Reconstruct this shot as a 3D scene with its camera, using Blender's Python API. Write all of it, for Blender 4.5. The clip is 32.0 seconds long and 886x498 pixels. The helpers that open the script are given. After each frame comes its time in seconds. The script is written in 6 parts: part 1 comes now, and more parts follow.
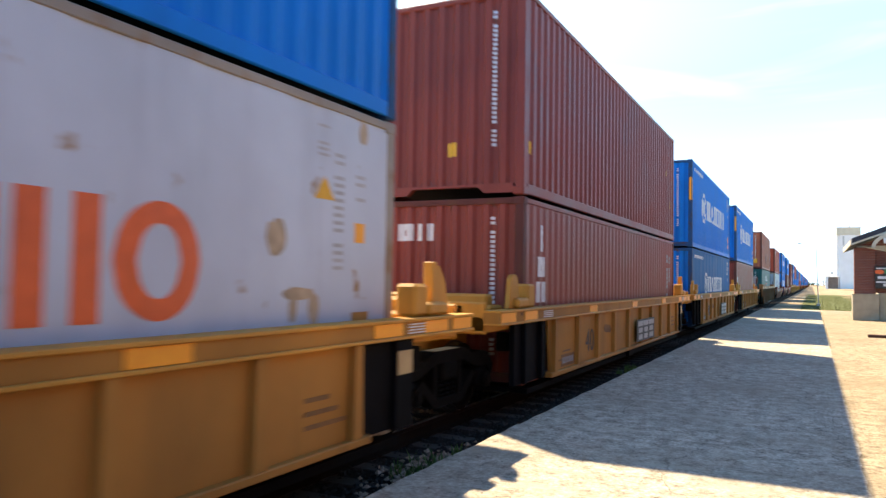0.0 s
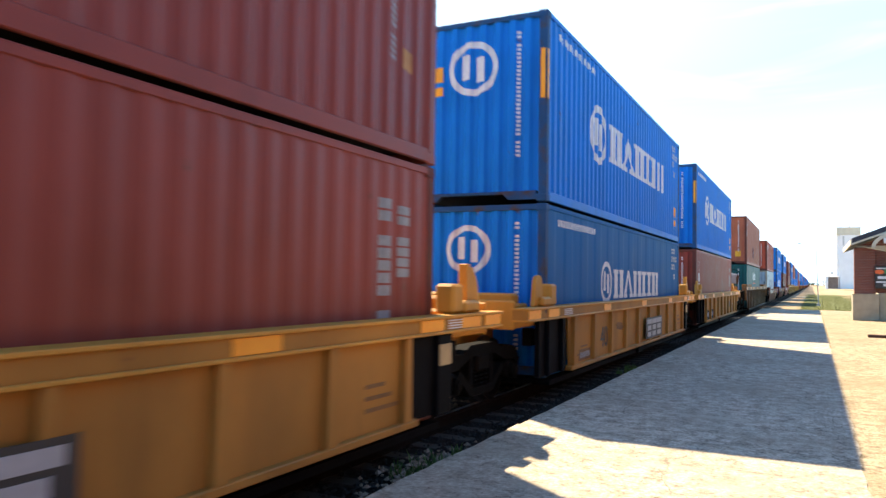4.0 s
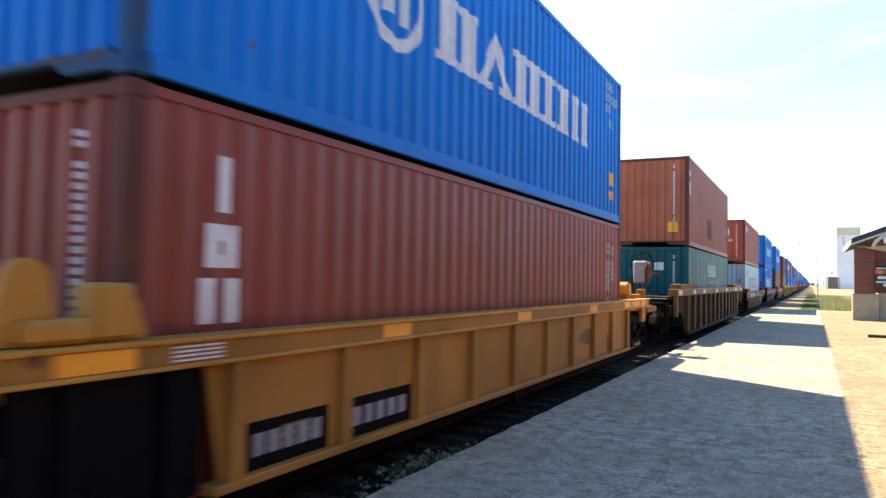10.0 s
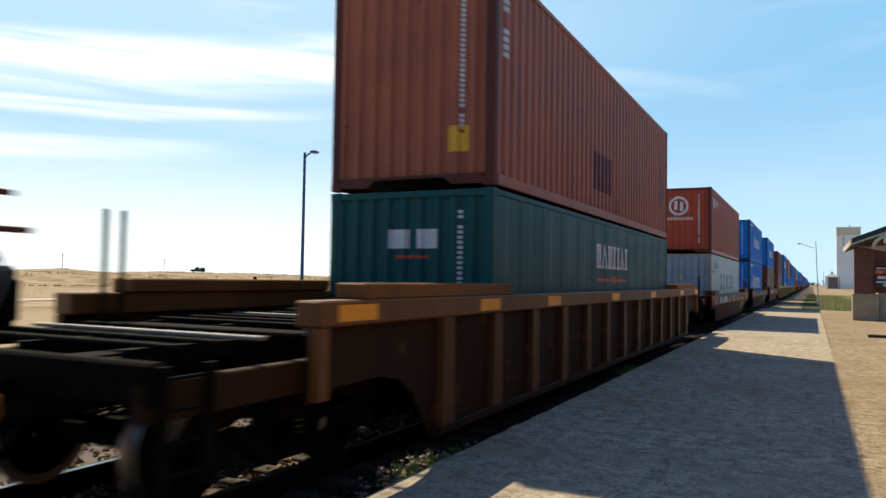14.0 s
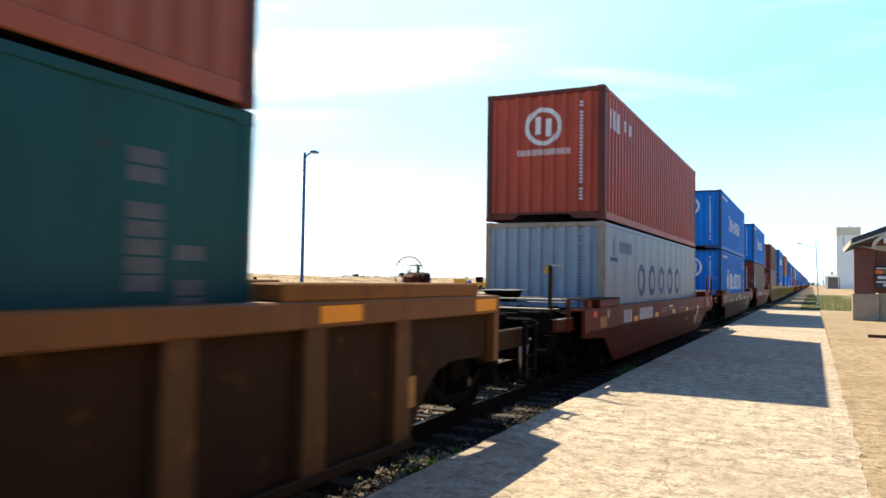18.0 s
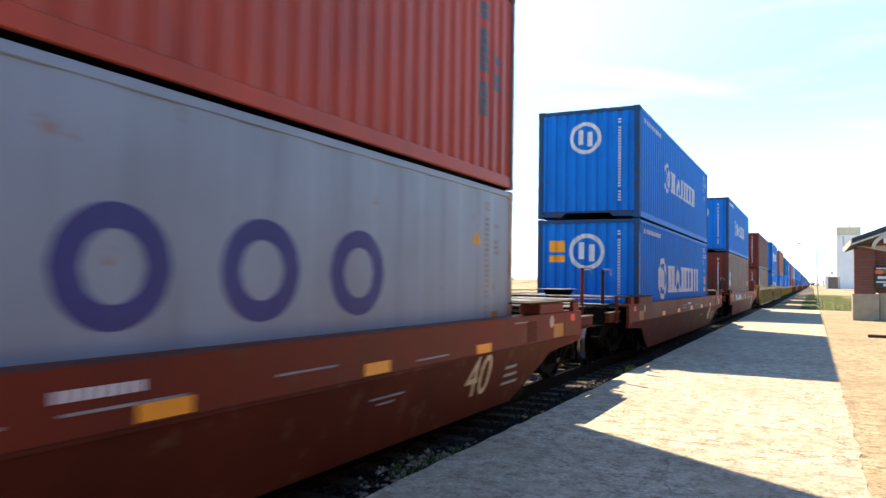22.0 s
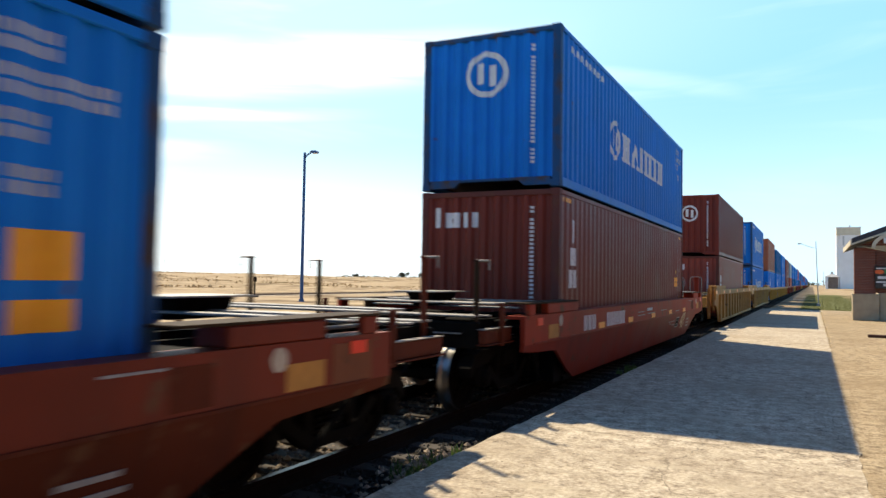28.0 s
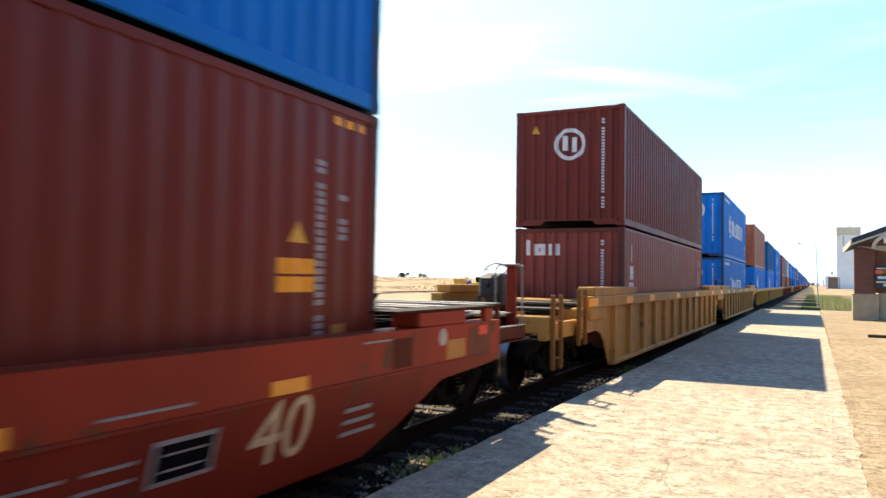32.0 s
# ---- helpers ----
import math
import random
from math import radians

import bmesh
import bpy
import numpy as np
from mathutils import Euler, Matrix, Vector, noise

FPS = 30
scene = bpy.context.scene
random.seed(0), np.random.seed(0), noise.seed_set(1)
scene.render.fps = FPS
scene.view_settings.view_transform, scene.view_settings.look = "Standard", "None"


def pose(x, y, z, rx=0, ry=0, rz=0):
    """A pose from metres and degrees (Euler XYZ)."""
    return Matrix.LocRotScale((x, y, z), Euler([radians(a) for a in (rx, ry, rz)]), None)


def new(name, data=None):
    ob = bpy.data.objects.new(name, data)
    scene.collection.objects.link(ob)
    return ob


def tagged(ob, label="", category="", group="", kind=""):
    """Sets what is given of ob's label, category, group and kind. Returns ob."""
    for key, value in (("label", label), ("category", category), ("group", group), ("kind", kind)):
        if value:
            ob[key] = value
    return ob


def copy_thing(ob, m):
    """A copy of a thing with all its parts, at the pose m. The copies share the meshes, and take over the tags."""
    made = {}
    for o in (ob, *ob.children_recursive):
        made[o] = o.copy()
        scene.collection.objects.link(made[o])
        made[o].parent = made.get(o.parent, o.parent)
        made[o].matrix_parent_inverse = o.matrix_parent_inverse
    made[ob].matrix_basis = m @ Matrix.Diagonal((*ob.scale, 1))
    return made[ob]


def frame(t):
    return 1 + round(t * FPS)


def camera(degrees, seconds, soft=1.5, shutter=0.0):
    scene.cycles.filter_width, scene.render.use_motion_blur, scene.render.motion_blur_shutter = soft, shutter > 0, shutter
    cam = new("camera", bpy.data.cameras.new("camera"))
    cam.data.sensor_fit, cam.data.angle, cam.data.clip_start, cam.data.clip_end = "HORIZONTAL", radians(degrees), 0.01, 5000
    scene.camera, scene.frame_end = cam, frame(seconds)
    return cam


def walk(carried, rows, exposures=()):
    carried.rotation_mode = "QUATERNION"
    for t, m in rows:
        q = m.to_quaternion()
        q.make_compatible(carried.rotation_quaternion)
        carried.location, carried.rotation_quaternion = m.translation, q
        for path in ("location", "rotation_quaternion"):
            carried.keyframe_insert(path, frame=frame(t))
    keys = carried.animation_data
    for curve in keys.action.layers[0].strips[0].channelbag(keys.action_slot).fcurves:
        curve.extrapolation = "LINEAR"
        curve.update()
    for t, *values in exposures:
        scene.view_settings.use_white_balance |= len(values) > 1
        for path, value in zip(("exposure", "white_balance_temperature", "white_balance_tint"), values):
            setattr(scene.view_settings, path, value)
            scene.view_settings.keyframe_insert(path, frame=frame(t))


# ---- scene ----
# Metres; z = 0 is the top of rail and the platform's surface; the track runs along y, the train comes towards -y.
EYE = 1.63
TRACK_X = -4.739

cam = camera(62.0, 32.0, soft=1.45, shutter=0.7)
STAND = pose(0, 0, EYE, 92.312, -0.903, 26.6)
STOPS = [(0.0, 1.1), (2.0, 1.07), (5.0, 1.32), (6.0, 1.37), (8.0, 1.18), (10.0, 1.14), (11.0, 1.2), (12.0, 0.8), (13.0, 0.45), (14.0, -0.22), (14.6, -0.25), (15.7, 0.4), (17.0, 1.05), (18.0, 0.5),
         (19.0, -0.2), (20.0, -0.25), (21.0, 0.7), (22.0, 0.98), (23.0, 0.6), (24.0, 0.05), (25.0, 0.05), (26.2, 0.4), (27.5, 0.55), (28.0, 0.25), (29.0, -0.15), (30.0, 0.6), (31.0, 1.26), (32.0, 0.75)]
EXPOSURES = [(t, e + 0.45, 6930, 8) for t, e in STOPS]
walk(cam, [(0.0, STAND), (32.0, STAND)], exposures=EXPOSURES)


def travelled(t):
    """Metres that the train has rolled by t seconds."""
    k = t / 30
    return 3.641 * t + 0.502 * t * k - 0.2 * k ** 3 - 1.81 * k ** 4


# ---- light ----
SUN_DIR = Vector((3.93, -2.85, -5.68)).normalized()
sun_data = bpy.data.lights.new("sun", "SUN")
sun_data.energy, sun_data.angle, sun_data.color = 5.0, radians(0.53), (1.0, 0.87, 0.67)
sun = new("sun", sun_data)
sun.matrix_world = Matrix.Translation((-40, 30, 60)) @ SUN_DIR.to_track_quat("-Z", "Y").to_matrix().to_4x4()

world = bpy.data.worlds.new("sky")
scene.world = world
world.use_nodes = True
wn, wl = world.node_tree.nodes, world.node_tree.links
wn.clear()
sky = wn.new("ShaderNodeTexSky")
sky.sky_type, sky.sun_disc = "NISHITA", False
sky.sun_elevation = math.asin(-SUN_DIR.z)
sky.sun_rotation = math.atan2(-SUN_DIR.x, -SUN_DIR.y)
sky.altitude, sky.air_density, sky.dust_density, sky.ozone_density = 600, 1.0, 0.25, 1.0
coord = wn.new("ShaderNodeTexCoord")


def sky_math(op, *args):
    n = wn.new("ShaderNodeMath")
    n.operation = op
    for k, v in enumerate(args):
        if isinstance(v, (int, float)):
            n.inputs[k].default_value = v
        else:
            wl.new(v, n.inputs[k])
    return n.outputs[0]


def sky_step(src, a, b, lo=0.0, hi=1.0):
    n = wn.new("ShaderNodeMapRange")
    n.interpolation_type = "SMOOTHSTEP"
    for k, v in enumerate((a, b, lo, hi)):
        n.inputs[k + 1].default_value = v
    wl.new(src, n.inputs[0])
    return n.outputs[0]


def sky_mix(fac, a, b, mode="MIX"):
    n = wn.new("ShaderNodeMixRGB")
    n.blend_type = mode
    for k, v in enumerate((fac, a, b)):
        if isinstance(v, (int, float)):
            n.inputs[k].default_value = v
        elif isinstance(v, tuple):
            n.inputs[k].default_value = (*v, 1)
        else:
            wl.new(v, n.inputs[k])
    return n.outputs[0]


# the sky's direction in degrees: bearing to the left of the track, and height
aim = wn.new("ShaderNodeSeparateXYZ")
wl.new(coord.outputs["Generated"], aim.inputs[0])
bearing_deg = sky_math("MULTIPLY", sky_math("ARCTAN2", sky_math("MULTIPLY", aim.outputs[0], -1.0), aim.outputs[1]), 57.2958)
height_deg = sky_math("MULTIPLY", sky_math("ARCSINE", aim.outputs[2]), 57.2958)


def sky_noise(along, up, scale, detail, distort):
    join = wn.new("ShaderNodeCombineXYZ")
    wl.new(sky_math("MULTIPLY", bearing_deg, along), join.inputs[0])
    wl.new(sky_math("MULTIPLY", height_deg, up), join.inputs[1])
    n = wn.new("ShaderNodeTexNoise")
    n.inputs["Scale"].default_value, n.inputs["Detail"].default_value, n.inputs["Distortion"].default_value = scale, detail, distort
    wl.new(join.outputs[0], n.inputs["Vector"])
    return n.outputs["Fac"]


drift = sky_math("MULTIPLY_ADD", sky_noise(0.05, 0.12, 1.0, 4.0, 0.3), 3.0, -1.5)
fibre = sky_step(sky_noise(0.06, 0.75, 1.0, 6.0, 0.6), 0.3, 0.6, 0.25, 1.0)
# cirrus streaks: bearing, height there, slope, the bearings between which it lies, thickness below and above, strength
streaks = None
for b0, h0, slope, b_lo, b_hi, under, over, k in ((58, 14.6, -0.095, 14, 80, 3.6, 2.0, 1.0), (56, 11.5, -0.05, 30, 75, 1.0, 0.6, 0.75),
                                                  (57, 8.7, -0.06, 40, 80, 1.4, 0.8, 0.8), (4, 13.7, 0.17, 2, 17, 1.1, 0.9, 0.16)):
    mid = sky_math("MULTIPLY_ADD", bearing_deg, slope, h0 - slope * b0)
    off = sky_math("ADD", sky_math("SUBTRACT", height_deg, mid), sky_math("MULTIPLY", drift, 0.35))
    form = sky_math("MULTIPLY", sky_step(off, -under, -under * 0.15), sky_step(off, over * 0.1, over, 1.0, 0.0))
    ends = sky_math("MULTIPLY", sky_step(bearing_deg, b_lo, b_lo + (b_hi - b_lo) * 0.4), sky_step(bearing_deg, b_hi, b_hi + 8, 1.0, 0.0))
    one = sky_math("MULTIPLY", sky_math("MULTIPLY", form, ends), k)
    streaks = one if streaks is None else sky_math("MAXIMUM", streaks, one)
veil = sky_step(sky_noise(0.035, 0.2, 1.0, 5.0, 0.6), 0.5, 0.8, 0.0, 0.3)
cloud = sky_math("MAXIMUM", sky_math("MULTIPLY", streaks, fibre), sky_math("MULTIPLY", veil, sky_step(height_deg, 2.0, 10.0)))

toward = wn.new("ShaderNodeVectorMath")
toward.operation = "DOT_PRODUCT"
toward.inputs[1].default_value = -SUN_DIR
wl.new(coord.outputs["Generated"], toward.inputs[0])
clear = sky_mix(1.0, sky.outputs[0], (0.61, 1.04, 1.4), "MULTIPLY")
band = sky_mix(sky_step(height_deg, 0.0, 16.0), (6.2, 9.2, 12.0), (3.1, 6.5, 10.4))
band = sky_mix(sky_step(toward.outputs["Value"], 0.55, 0.95, 0.0, 0.55), band, (8.8, 11.0, 12.4))
glare = sky_math("MULTIPLY", sky_step(height_deg, 1.0, 11.0, 0.9, 0.0), sky_step(bearing_deg, 5.0, 42.0, 0.1, 1.0))
band = sky_mix(glare, band, (11.4, 12.6, 13.2))
near_sun = sky_math("MULTIPLY", sky_step(toward.outputs["Value"], 0.1, 0.42), sky_step(height_deg, 16.0, 42.0, 1.0, 0.0))
hazy = sky_mix(near_sun, clear, band)
back = wn.new("ShaderNodeBackground")
back.inputs["Strength"].default_value = 0.082
wl.new(sky_mix(cloud, hazy, (13.0, 13.7, 14.2)), back.inputs[0])
wout = wn.new("ShaderNodeOutputWorld")
wl.new(back.outputs[0], wout.inputs[0])


# ---- materials ----
def nodes_of(name):
    m = bpy.data.materials.new(name)
    m.use_nodes = True
    nt = m.node_tree
    return m, nt, nt.nodes["Principled BSDF"]


def noise_node(nt, scale, detail=4.0, stretch=None, source="Object"):
    tc = nt.nodes.new("ShaderNodeTexCoord")
    mp = nt.nodes.new("ShaderNodeMapping")
    if stretch:
        mp.inputs["Scale"].default_value = stretch
    nt.links.new(tc.outputs[source], mp.inputs[0])
    n = nt.nodes.new("ShaderNodeTexNoise")
    n.inputs["Scale"].default_value, n.inputs["Detail"].default_value = scale, detail
    nt.links.new(mp.outputs[0], n.inputs["Vector"])
    return n


def ramp(nt, src, lo, hi, a=(0, 0, 0, 1), b=(1, 1, 1, 1)):
    r = nt.nodes.new("ShaderNodeValToRGB")
    r.color_ramp.elements[0].position, r.color_ramp.elements[1].position = lo, hi
    r.color_ramp.elements[0].color, r.color_ramp.elements[1].color = a, b
    nt.links.new(src, r.inputs[0])
    return r


def blend(nt, fac, a, b, mode="MIX"):
    m = nt.nodes.new("ShaderNodeMixRGB")
    m.blend_type = mode
    for i, v in enumerate((fac, a, b)):
        if isinstance(v, (int, float)):
            m.inputs[i].default_value = v
        elif isinstance(v, tuple):
            m.inputs[i].default_value = (*v[:3], 1)
        else:
            nt.links.new(v, m.inputs[i])
    return m


def bump(nt, bsdf, src, strength, distance=0.01):
    b = nt.nodes.new("ShaderNodeBump")
    b.inputs["Strength"].default_value, b.inputs["Distance"].default_value = strength, distance
    nt.links.new(src, b.inputs["Height"])
    nt.links.new(b.outputs[0], bsdf.inputs["Normal"])


def paint(name, rgb, rough=0.5, wear=0.25, rust=0.64, rust_rgb=(0.12, 0.05, 0.025), gloss=0.2):
    """Weathered paint on steel: faded patches, dirt runs, rust spots."""
    m, nt, b = nodes_of(name)
    patch = noise_node(nt, 0.8, 5)
    runs = noise_node(nt, 2.2, 4, (1.0, 1.0, 0.16))
    spots = noise_node(nt, 3.5, 8)
    fade = ramp(nt, patch.outputs["Fac"], 0.3, 0.75)
    pale = tuple(min(1, c * 1.28 + 0.001) for c in rgb)
    dark = tuple(c * 0.72 for c in rgb)
    c1 = blend(nt, fade.outputs[0], dark, pale)
    c2 = blend(nt, 1 - wear, c1.outputs[0], rgb)
    dirt = ramp(nt, runs.outputs["Fac"], 0.52, 0.8)
    k = nt.nodes.new("ShaderNodeMath")
    k.operation = "MULTIPLY"
    k.inputs[1].default_value = 0.5 * wear + 0.15
    nt.links.new(dirt.outputs[0], k.inputs[0])
    c3 = blend(nt, k.outputs[0], c2.outputs[0], tuple(0.4 * c + 0.006 for c in rgb))
    rs = ramp(nt, spots.outputs["Fac"], rust, rust + (0.06 if rust > 0.57 else 0.22))
    c4 = blend(nt, rs.outputs[0], c3.outputs[0], rust_rgb)
    nt.links.new(c4.outputs[0], b.inputs["Base Color"])
    r = ramp(nt, patch.outputs["Fac"], 0.2, 0.8, (rough - 0.08,) * 3 + (1,), (rough + 0.15,) * 3 + (1,))
    nt.links.new(r.outputs[0], b.inputs["Roughness"])
    b.inputs["Specular IOR Level"].default_value = gloss
    bump(nt, b, spots.outputs["Fac"], 0.12, 0.006)
    return m


def plain(name, rgb, rough=0.6, metal=0.0, vary=0.25, scale=6.0, relief=0.2):
    m, nt, b = nodes_of(name)
    n = noise_node(nt, scale, 6)
    n2 = noise_node(nt, scale * 0.15, 3)
    lo, hi = tuple(c * (1 - vary) for c in rgb), tuple(min(1, c * (1 + vary)) for c in rgb)
    c1 = ramp(nt, n.outputs["Fac"], 0.3, 0.7, (*lo, 1), (*hi, 1))
    c2 = blend(nt, 0.4, c1.outputs[0], ramp(nt, n2.outputs["Fac"], 0.35, 0.65, (*lo, 1), (*hi, 1)).outputs[0])
    nt.links.new(c2.outputs[0], b.inputs["Base Color"])
    b.inputs["Roughness"].default_value, b.inputs["Metallic"].default_value = rough, metal
    b.inputs["Specular IOR Level"].default_value = 0.5 if metal or max(rgb) > 0.02 else 0.04
    bump(nt, b, n.outputs["Fac"], relief, 0.01)
    return m


BLUE = paint("blue_paint", (0.0, 0.185, 0.64), 0.45, 0.5, 0.69, gloss=0.15)
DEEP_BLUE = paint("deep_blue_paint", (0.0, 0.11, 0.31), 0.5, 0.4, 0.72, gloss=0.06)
MAROON = paint("maroon_paint", (0.25, 0.05, 0.034), 0.43, 0.6, 0.69, gloss=0.28)
DARK_MAROON = paint("dark_maroon_paint", (0.165, 0.024, 0.013), 0.43, 0.55, 0.7, gloss=0.25)
BROWN = paint("red_brown_paint", (0.41, 0.12, 0.062), 0.45, 0.7, 0.68, gloss=0.25)
RED = paint("faded_red_paint", (0.44, 0.07, 0.034), 0.42, 0.75, 0.7, gloss=0.3)
GREEN = paint("dark_green_paint", (0.008, 0.09, 0.09), 0.45, 0.45, 0.69)
WHITE = paint("grey_white_paint", (0.53, 0.57, 0.62), 0.45, 0.5, 0.66, (0.35, 0.2, 0.08))
GREY = paint("pale_grey_paint", (0.25, 0.33, 0.4), 0.38, 0.45, 0.68, (0.28, 0.18, 0.1), gloss=0.5)
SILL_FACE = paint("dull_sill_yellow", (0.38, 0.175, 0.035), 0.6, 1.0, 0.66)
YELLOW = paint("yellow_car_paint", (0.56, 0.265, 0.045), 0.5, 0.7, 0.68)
# darker copy of YELLOW; the light difference from sill to plates is painted
DARK_YELLOW = paint("dark_yellow_car_paint", (0.41, 0.185, 0.037), 0.6, 1.0, 0.7)
OLD_YELLOW = paint("weathered_yellow_paint", (0.24, 0.1, 0.022), 0.65, 0.7, 0.56)
CAR_BROWN = paint("sooty_brown_paint", (0.034, 0.018, 0.008), 0.7, 0.8, 0.62, (0.09, 0.04, 0.012), gloss=0.1)
# reds in pairs: the darker one holds the leaning lower sheet's shade
DARK_RED = paint("dark_red_car_paint", (0.1, 0.021, 0.009), 0.6, 0.9, 0.6, gloss=0.1)
MID_RED = paint("mid_red_car_paint", (0.16, 0.023, 0.01), 0.5, 0.9, 0.64)
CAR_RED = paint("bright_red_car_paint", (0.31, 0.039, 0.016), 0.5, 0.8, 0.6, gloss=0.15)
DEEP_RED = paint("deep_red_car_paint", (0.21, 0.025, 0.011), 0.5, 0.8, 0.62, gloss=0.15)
BLUE_FRAME = paint("grimy_blue_paint", (0.014, 0.07, 0.18), 0.6, 0.9, 0.5, (0.07, 0.045, 0.03))
MAROON_FRAME = paint("grimy_maroon_paint", (0.12, 0.036, 0.028), 0.6, 0.9, 0.54)
GREY_FRAME = paint("rusty_grey_paint", (0.33, 0.28, 0.22), 0.6, 0.9, 0.55, (0.25, 0.13, 0.05))
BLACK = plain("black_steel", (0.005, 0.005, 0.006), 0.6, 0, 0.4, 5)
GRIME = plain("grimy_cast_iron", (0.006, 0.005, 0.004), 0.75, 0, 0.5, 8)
TREAD = plain("polished_tread", (0.3, 0.29, 0.28), 0.32, 1.0, 0.1, 12, 0.05)
RAIL = plain("rail_side", (0.012, 0.008, 0.006), 0.8, 0, 0.4, 9)
MARK_WHITE = plain("white_marking", (0.68, 0.68, 0.68), 0.55, 0, 0.15, 12, 0.05)
MARK_FADED = plain("faded_marking", (0.28, 0.28, 0.28), 0.6, 0, 0.3, 12, 0.05)
PALE_GREY_MARK = plain("pale_grey_marking", (0.42, 0.41, 0.4), 0.6, 0, 0.2, 10, 0.05)
MARK_WORN = plain("worn_white_marking", (0.5, 0.5, 0.5), 0.6, 0, 0.25, 12, 0.05)
MARK_ORANGE = plain("orange_marking", (0.75, 0.13, 0.03), 0.5, 0, 0.15, 8, 0.05)
MARK_YELLOW = plain("yellow_marking", (0.75, 0.4, 0.02), 0.5, 0, 0.15, 8, 0.05)
MARK_NAVY = plain("navy_marking", (0.02, 0.035, 0.19), 0.5, 0, 0.15, 8, 0.05)
MARK_RED = plain("red_marking", (0.6, 0.05, 0.02), 0.5, 0, 0.15, 8, 0.05)
MARK_DIM = plain("dim_grey_marking", (0.1, 0.13, 0.14), 0.6, 0, 0.3, 10, 0.05)
MARK_NAVY_DIM = plain("worn_navy_marking", (0.13, 0.17, 0.28), 0.6, 0, 0.3, 10, 0.05)
MARK_BROWN = plain("brown_marking", (0.2, 0.09, 0.022), 0.6, 0, 0.3, 8, 0.05)
RUST_STAIN = plain("rust_stained_paint", (0.42, 0.31, 0.19), 0.65, 0, 0.4, 9, 0.05)
STAIN_BROWN = plain("smudged_brown", (0.19, 0.085, 0.022), 0.7, 0, 0.5, 5, 0.05)
MARK_BLACK = plain("black_marking", (0.03, 0.03, 0.03), 0.5, 0, 0.15, 8, 0.05)
REFLECT = plain("amber_reflector", (1.0, 0.37, 0.02), 0.35, 0, 0.1, 20, 0.1)
PATCH = paint("dull_brown_patch", (0.17, 0.06, 0.028), 0.7, 0.8, 0.6)
CREAM_DISC = plain("dull_white_disc", (0.42, 0.37, 0.3), 0.6, 0, 0.3, 14, 0.05)
AMBER_LABEL = plain("dull_amber_label", (0.42, 0.19, 0.03), 0.6, 0, 0.25, 8, 0.05)
MARK_GLOW = plain("red_reflector", (0.8, 0.035, 0.015), 0.35, 0, 0.12, 8, 0.05)
DULL_SILL = paint("dull_ochre_sill_paint", (0.185, 0.075, 0.018), 0.5, 0.9, 0.57, (0.09, 0.035, 0.01), gloss=0.3)
TAN_PLATE = plain("tan_plate_paint", (0.42, 0.29, 0.13), 0.6, 0, 0.25, 8, 0.05)
DARK_STEEL = plain("dark_walkway_steel", (0.012, 0.01, 0.009), 0.8, 0.0, 0.4, 6)
GEAR_RUST = paint("rusty_gear_paint", (0.085, 0.03, 0.017), 0.6, 0.9, 0.55, (0.17, 0.055, 0.02))
CASE_GREY = plain("pale_case_steel", (0.27, 0.27, 0.28), 0.5, 0.1, 0.3, 8)
OLIVE_YELLOW = paint("olive_yellow_car_paint", (0.45, 0.235, 0.058), 0.55, 0.8, 0.64)
SLATE = plain("slate_grey_housing", (0.02, 0.02, 0.023), 0.55, 0, 0.25, 8)
RIB_RUST = paint("rubbed_rib_paint", (0.11, 0.05, 0.016), 0.55, 0.9, 0.54, (0.2, 0.085, 0.017), gloss=0.2)
GALV = plain("weathered_walkway_steel", (0.22, 0.205, 0.19), 0.5, 0.3, 0.3, 6)


# ---- mesh helpers ----
def box(bm, x0, x1, y0, y1, z0, z1, b=0.0):
    m = Matrix.Translation(((x0 + x1) / 2, (y0 + y1) / 2, (z0 + z1) / 2)) @ Matrix.Diagonal((abs(x1 - x0), abs(y1 - y0), abs(z1 - z0), 1))
    made = bmesh.ops.create_cube(bm, size=1, matrix=m)["verts"]
    if b:
        edges = list({e for v in made for e in v.link_edges})
        bmesh.ops.bevel(bm, geom=edges, offset=b, segments=1, affect="EDGES")


def rod(bm, a, b, r, n=10):
    """A round bar from a to b."""
    a, b = Vector(a), Vector(b)
    m = Matrix.Translation((a + b) / 2) @ (b - a).to_track_quat("Z", "Y").to_matrix().to_4x4()
    bmesh.ops.create_cone(bm, cap_ends=True, segments=n, radius1=r, radius2=r, depth=(b - a).length, matrix=m)


def ring(bm, centre, r, tube, axis="Y", n=28, k=8):
    """A torus round an axis."""
    turn = {"X": Euler((0, radians(90), 0)), "Y": Euler((radians(90), 0, 0)), "Z": Euler((0, 0, 0))}[axis].to_matrix()
    rows = []
    for i in range(n):
        a = 2 * math.pi * i / n
        rows.append([bm.verts.new(Vector(centre) + turn @ Vector(((r + tube * math.cos(c)) * math.cos(a), (r + tube * math.cos(c)) * math.sin(a), tube * math.sin(c))))
                     for c in (2 * math.pi * j / k for j in range(k))])
    for i in range(n):
        for j in range(k):
            bm.faces.new((rows[i][j], rows[(i + 1) % n][j], rows[(i + 1) % n][(j + 1) % k], rows[i][(j + 1) % k]))


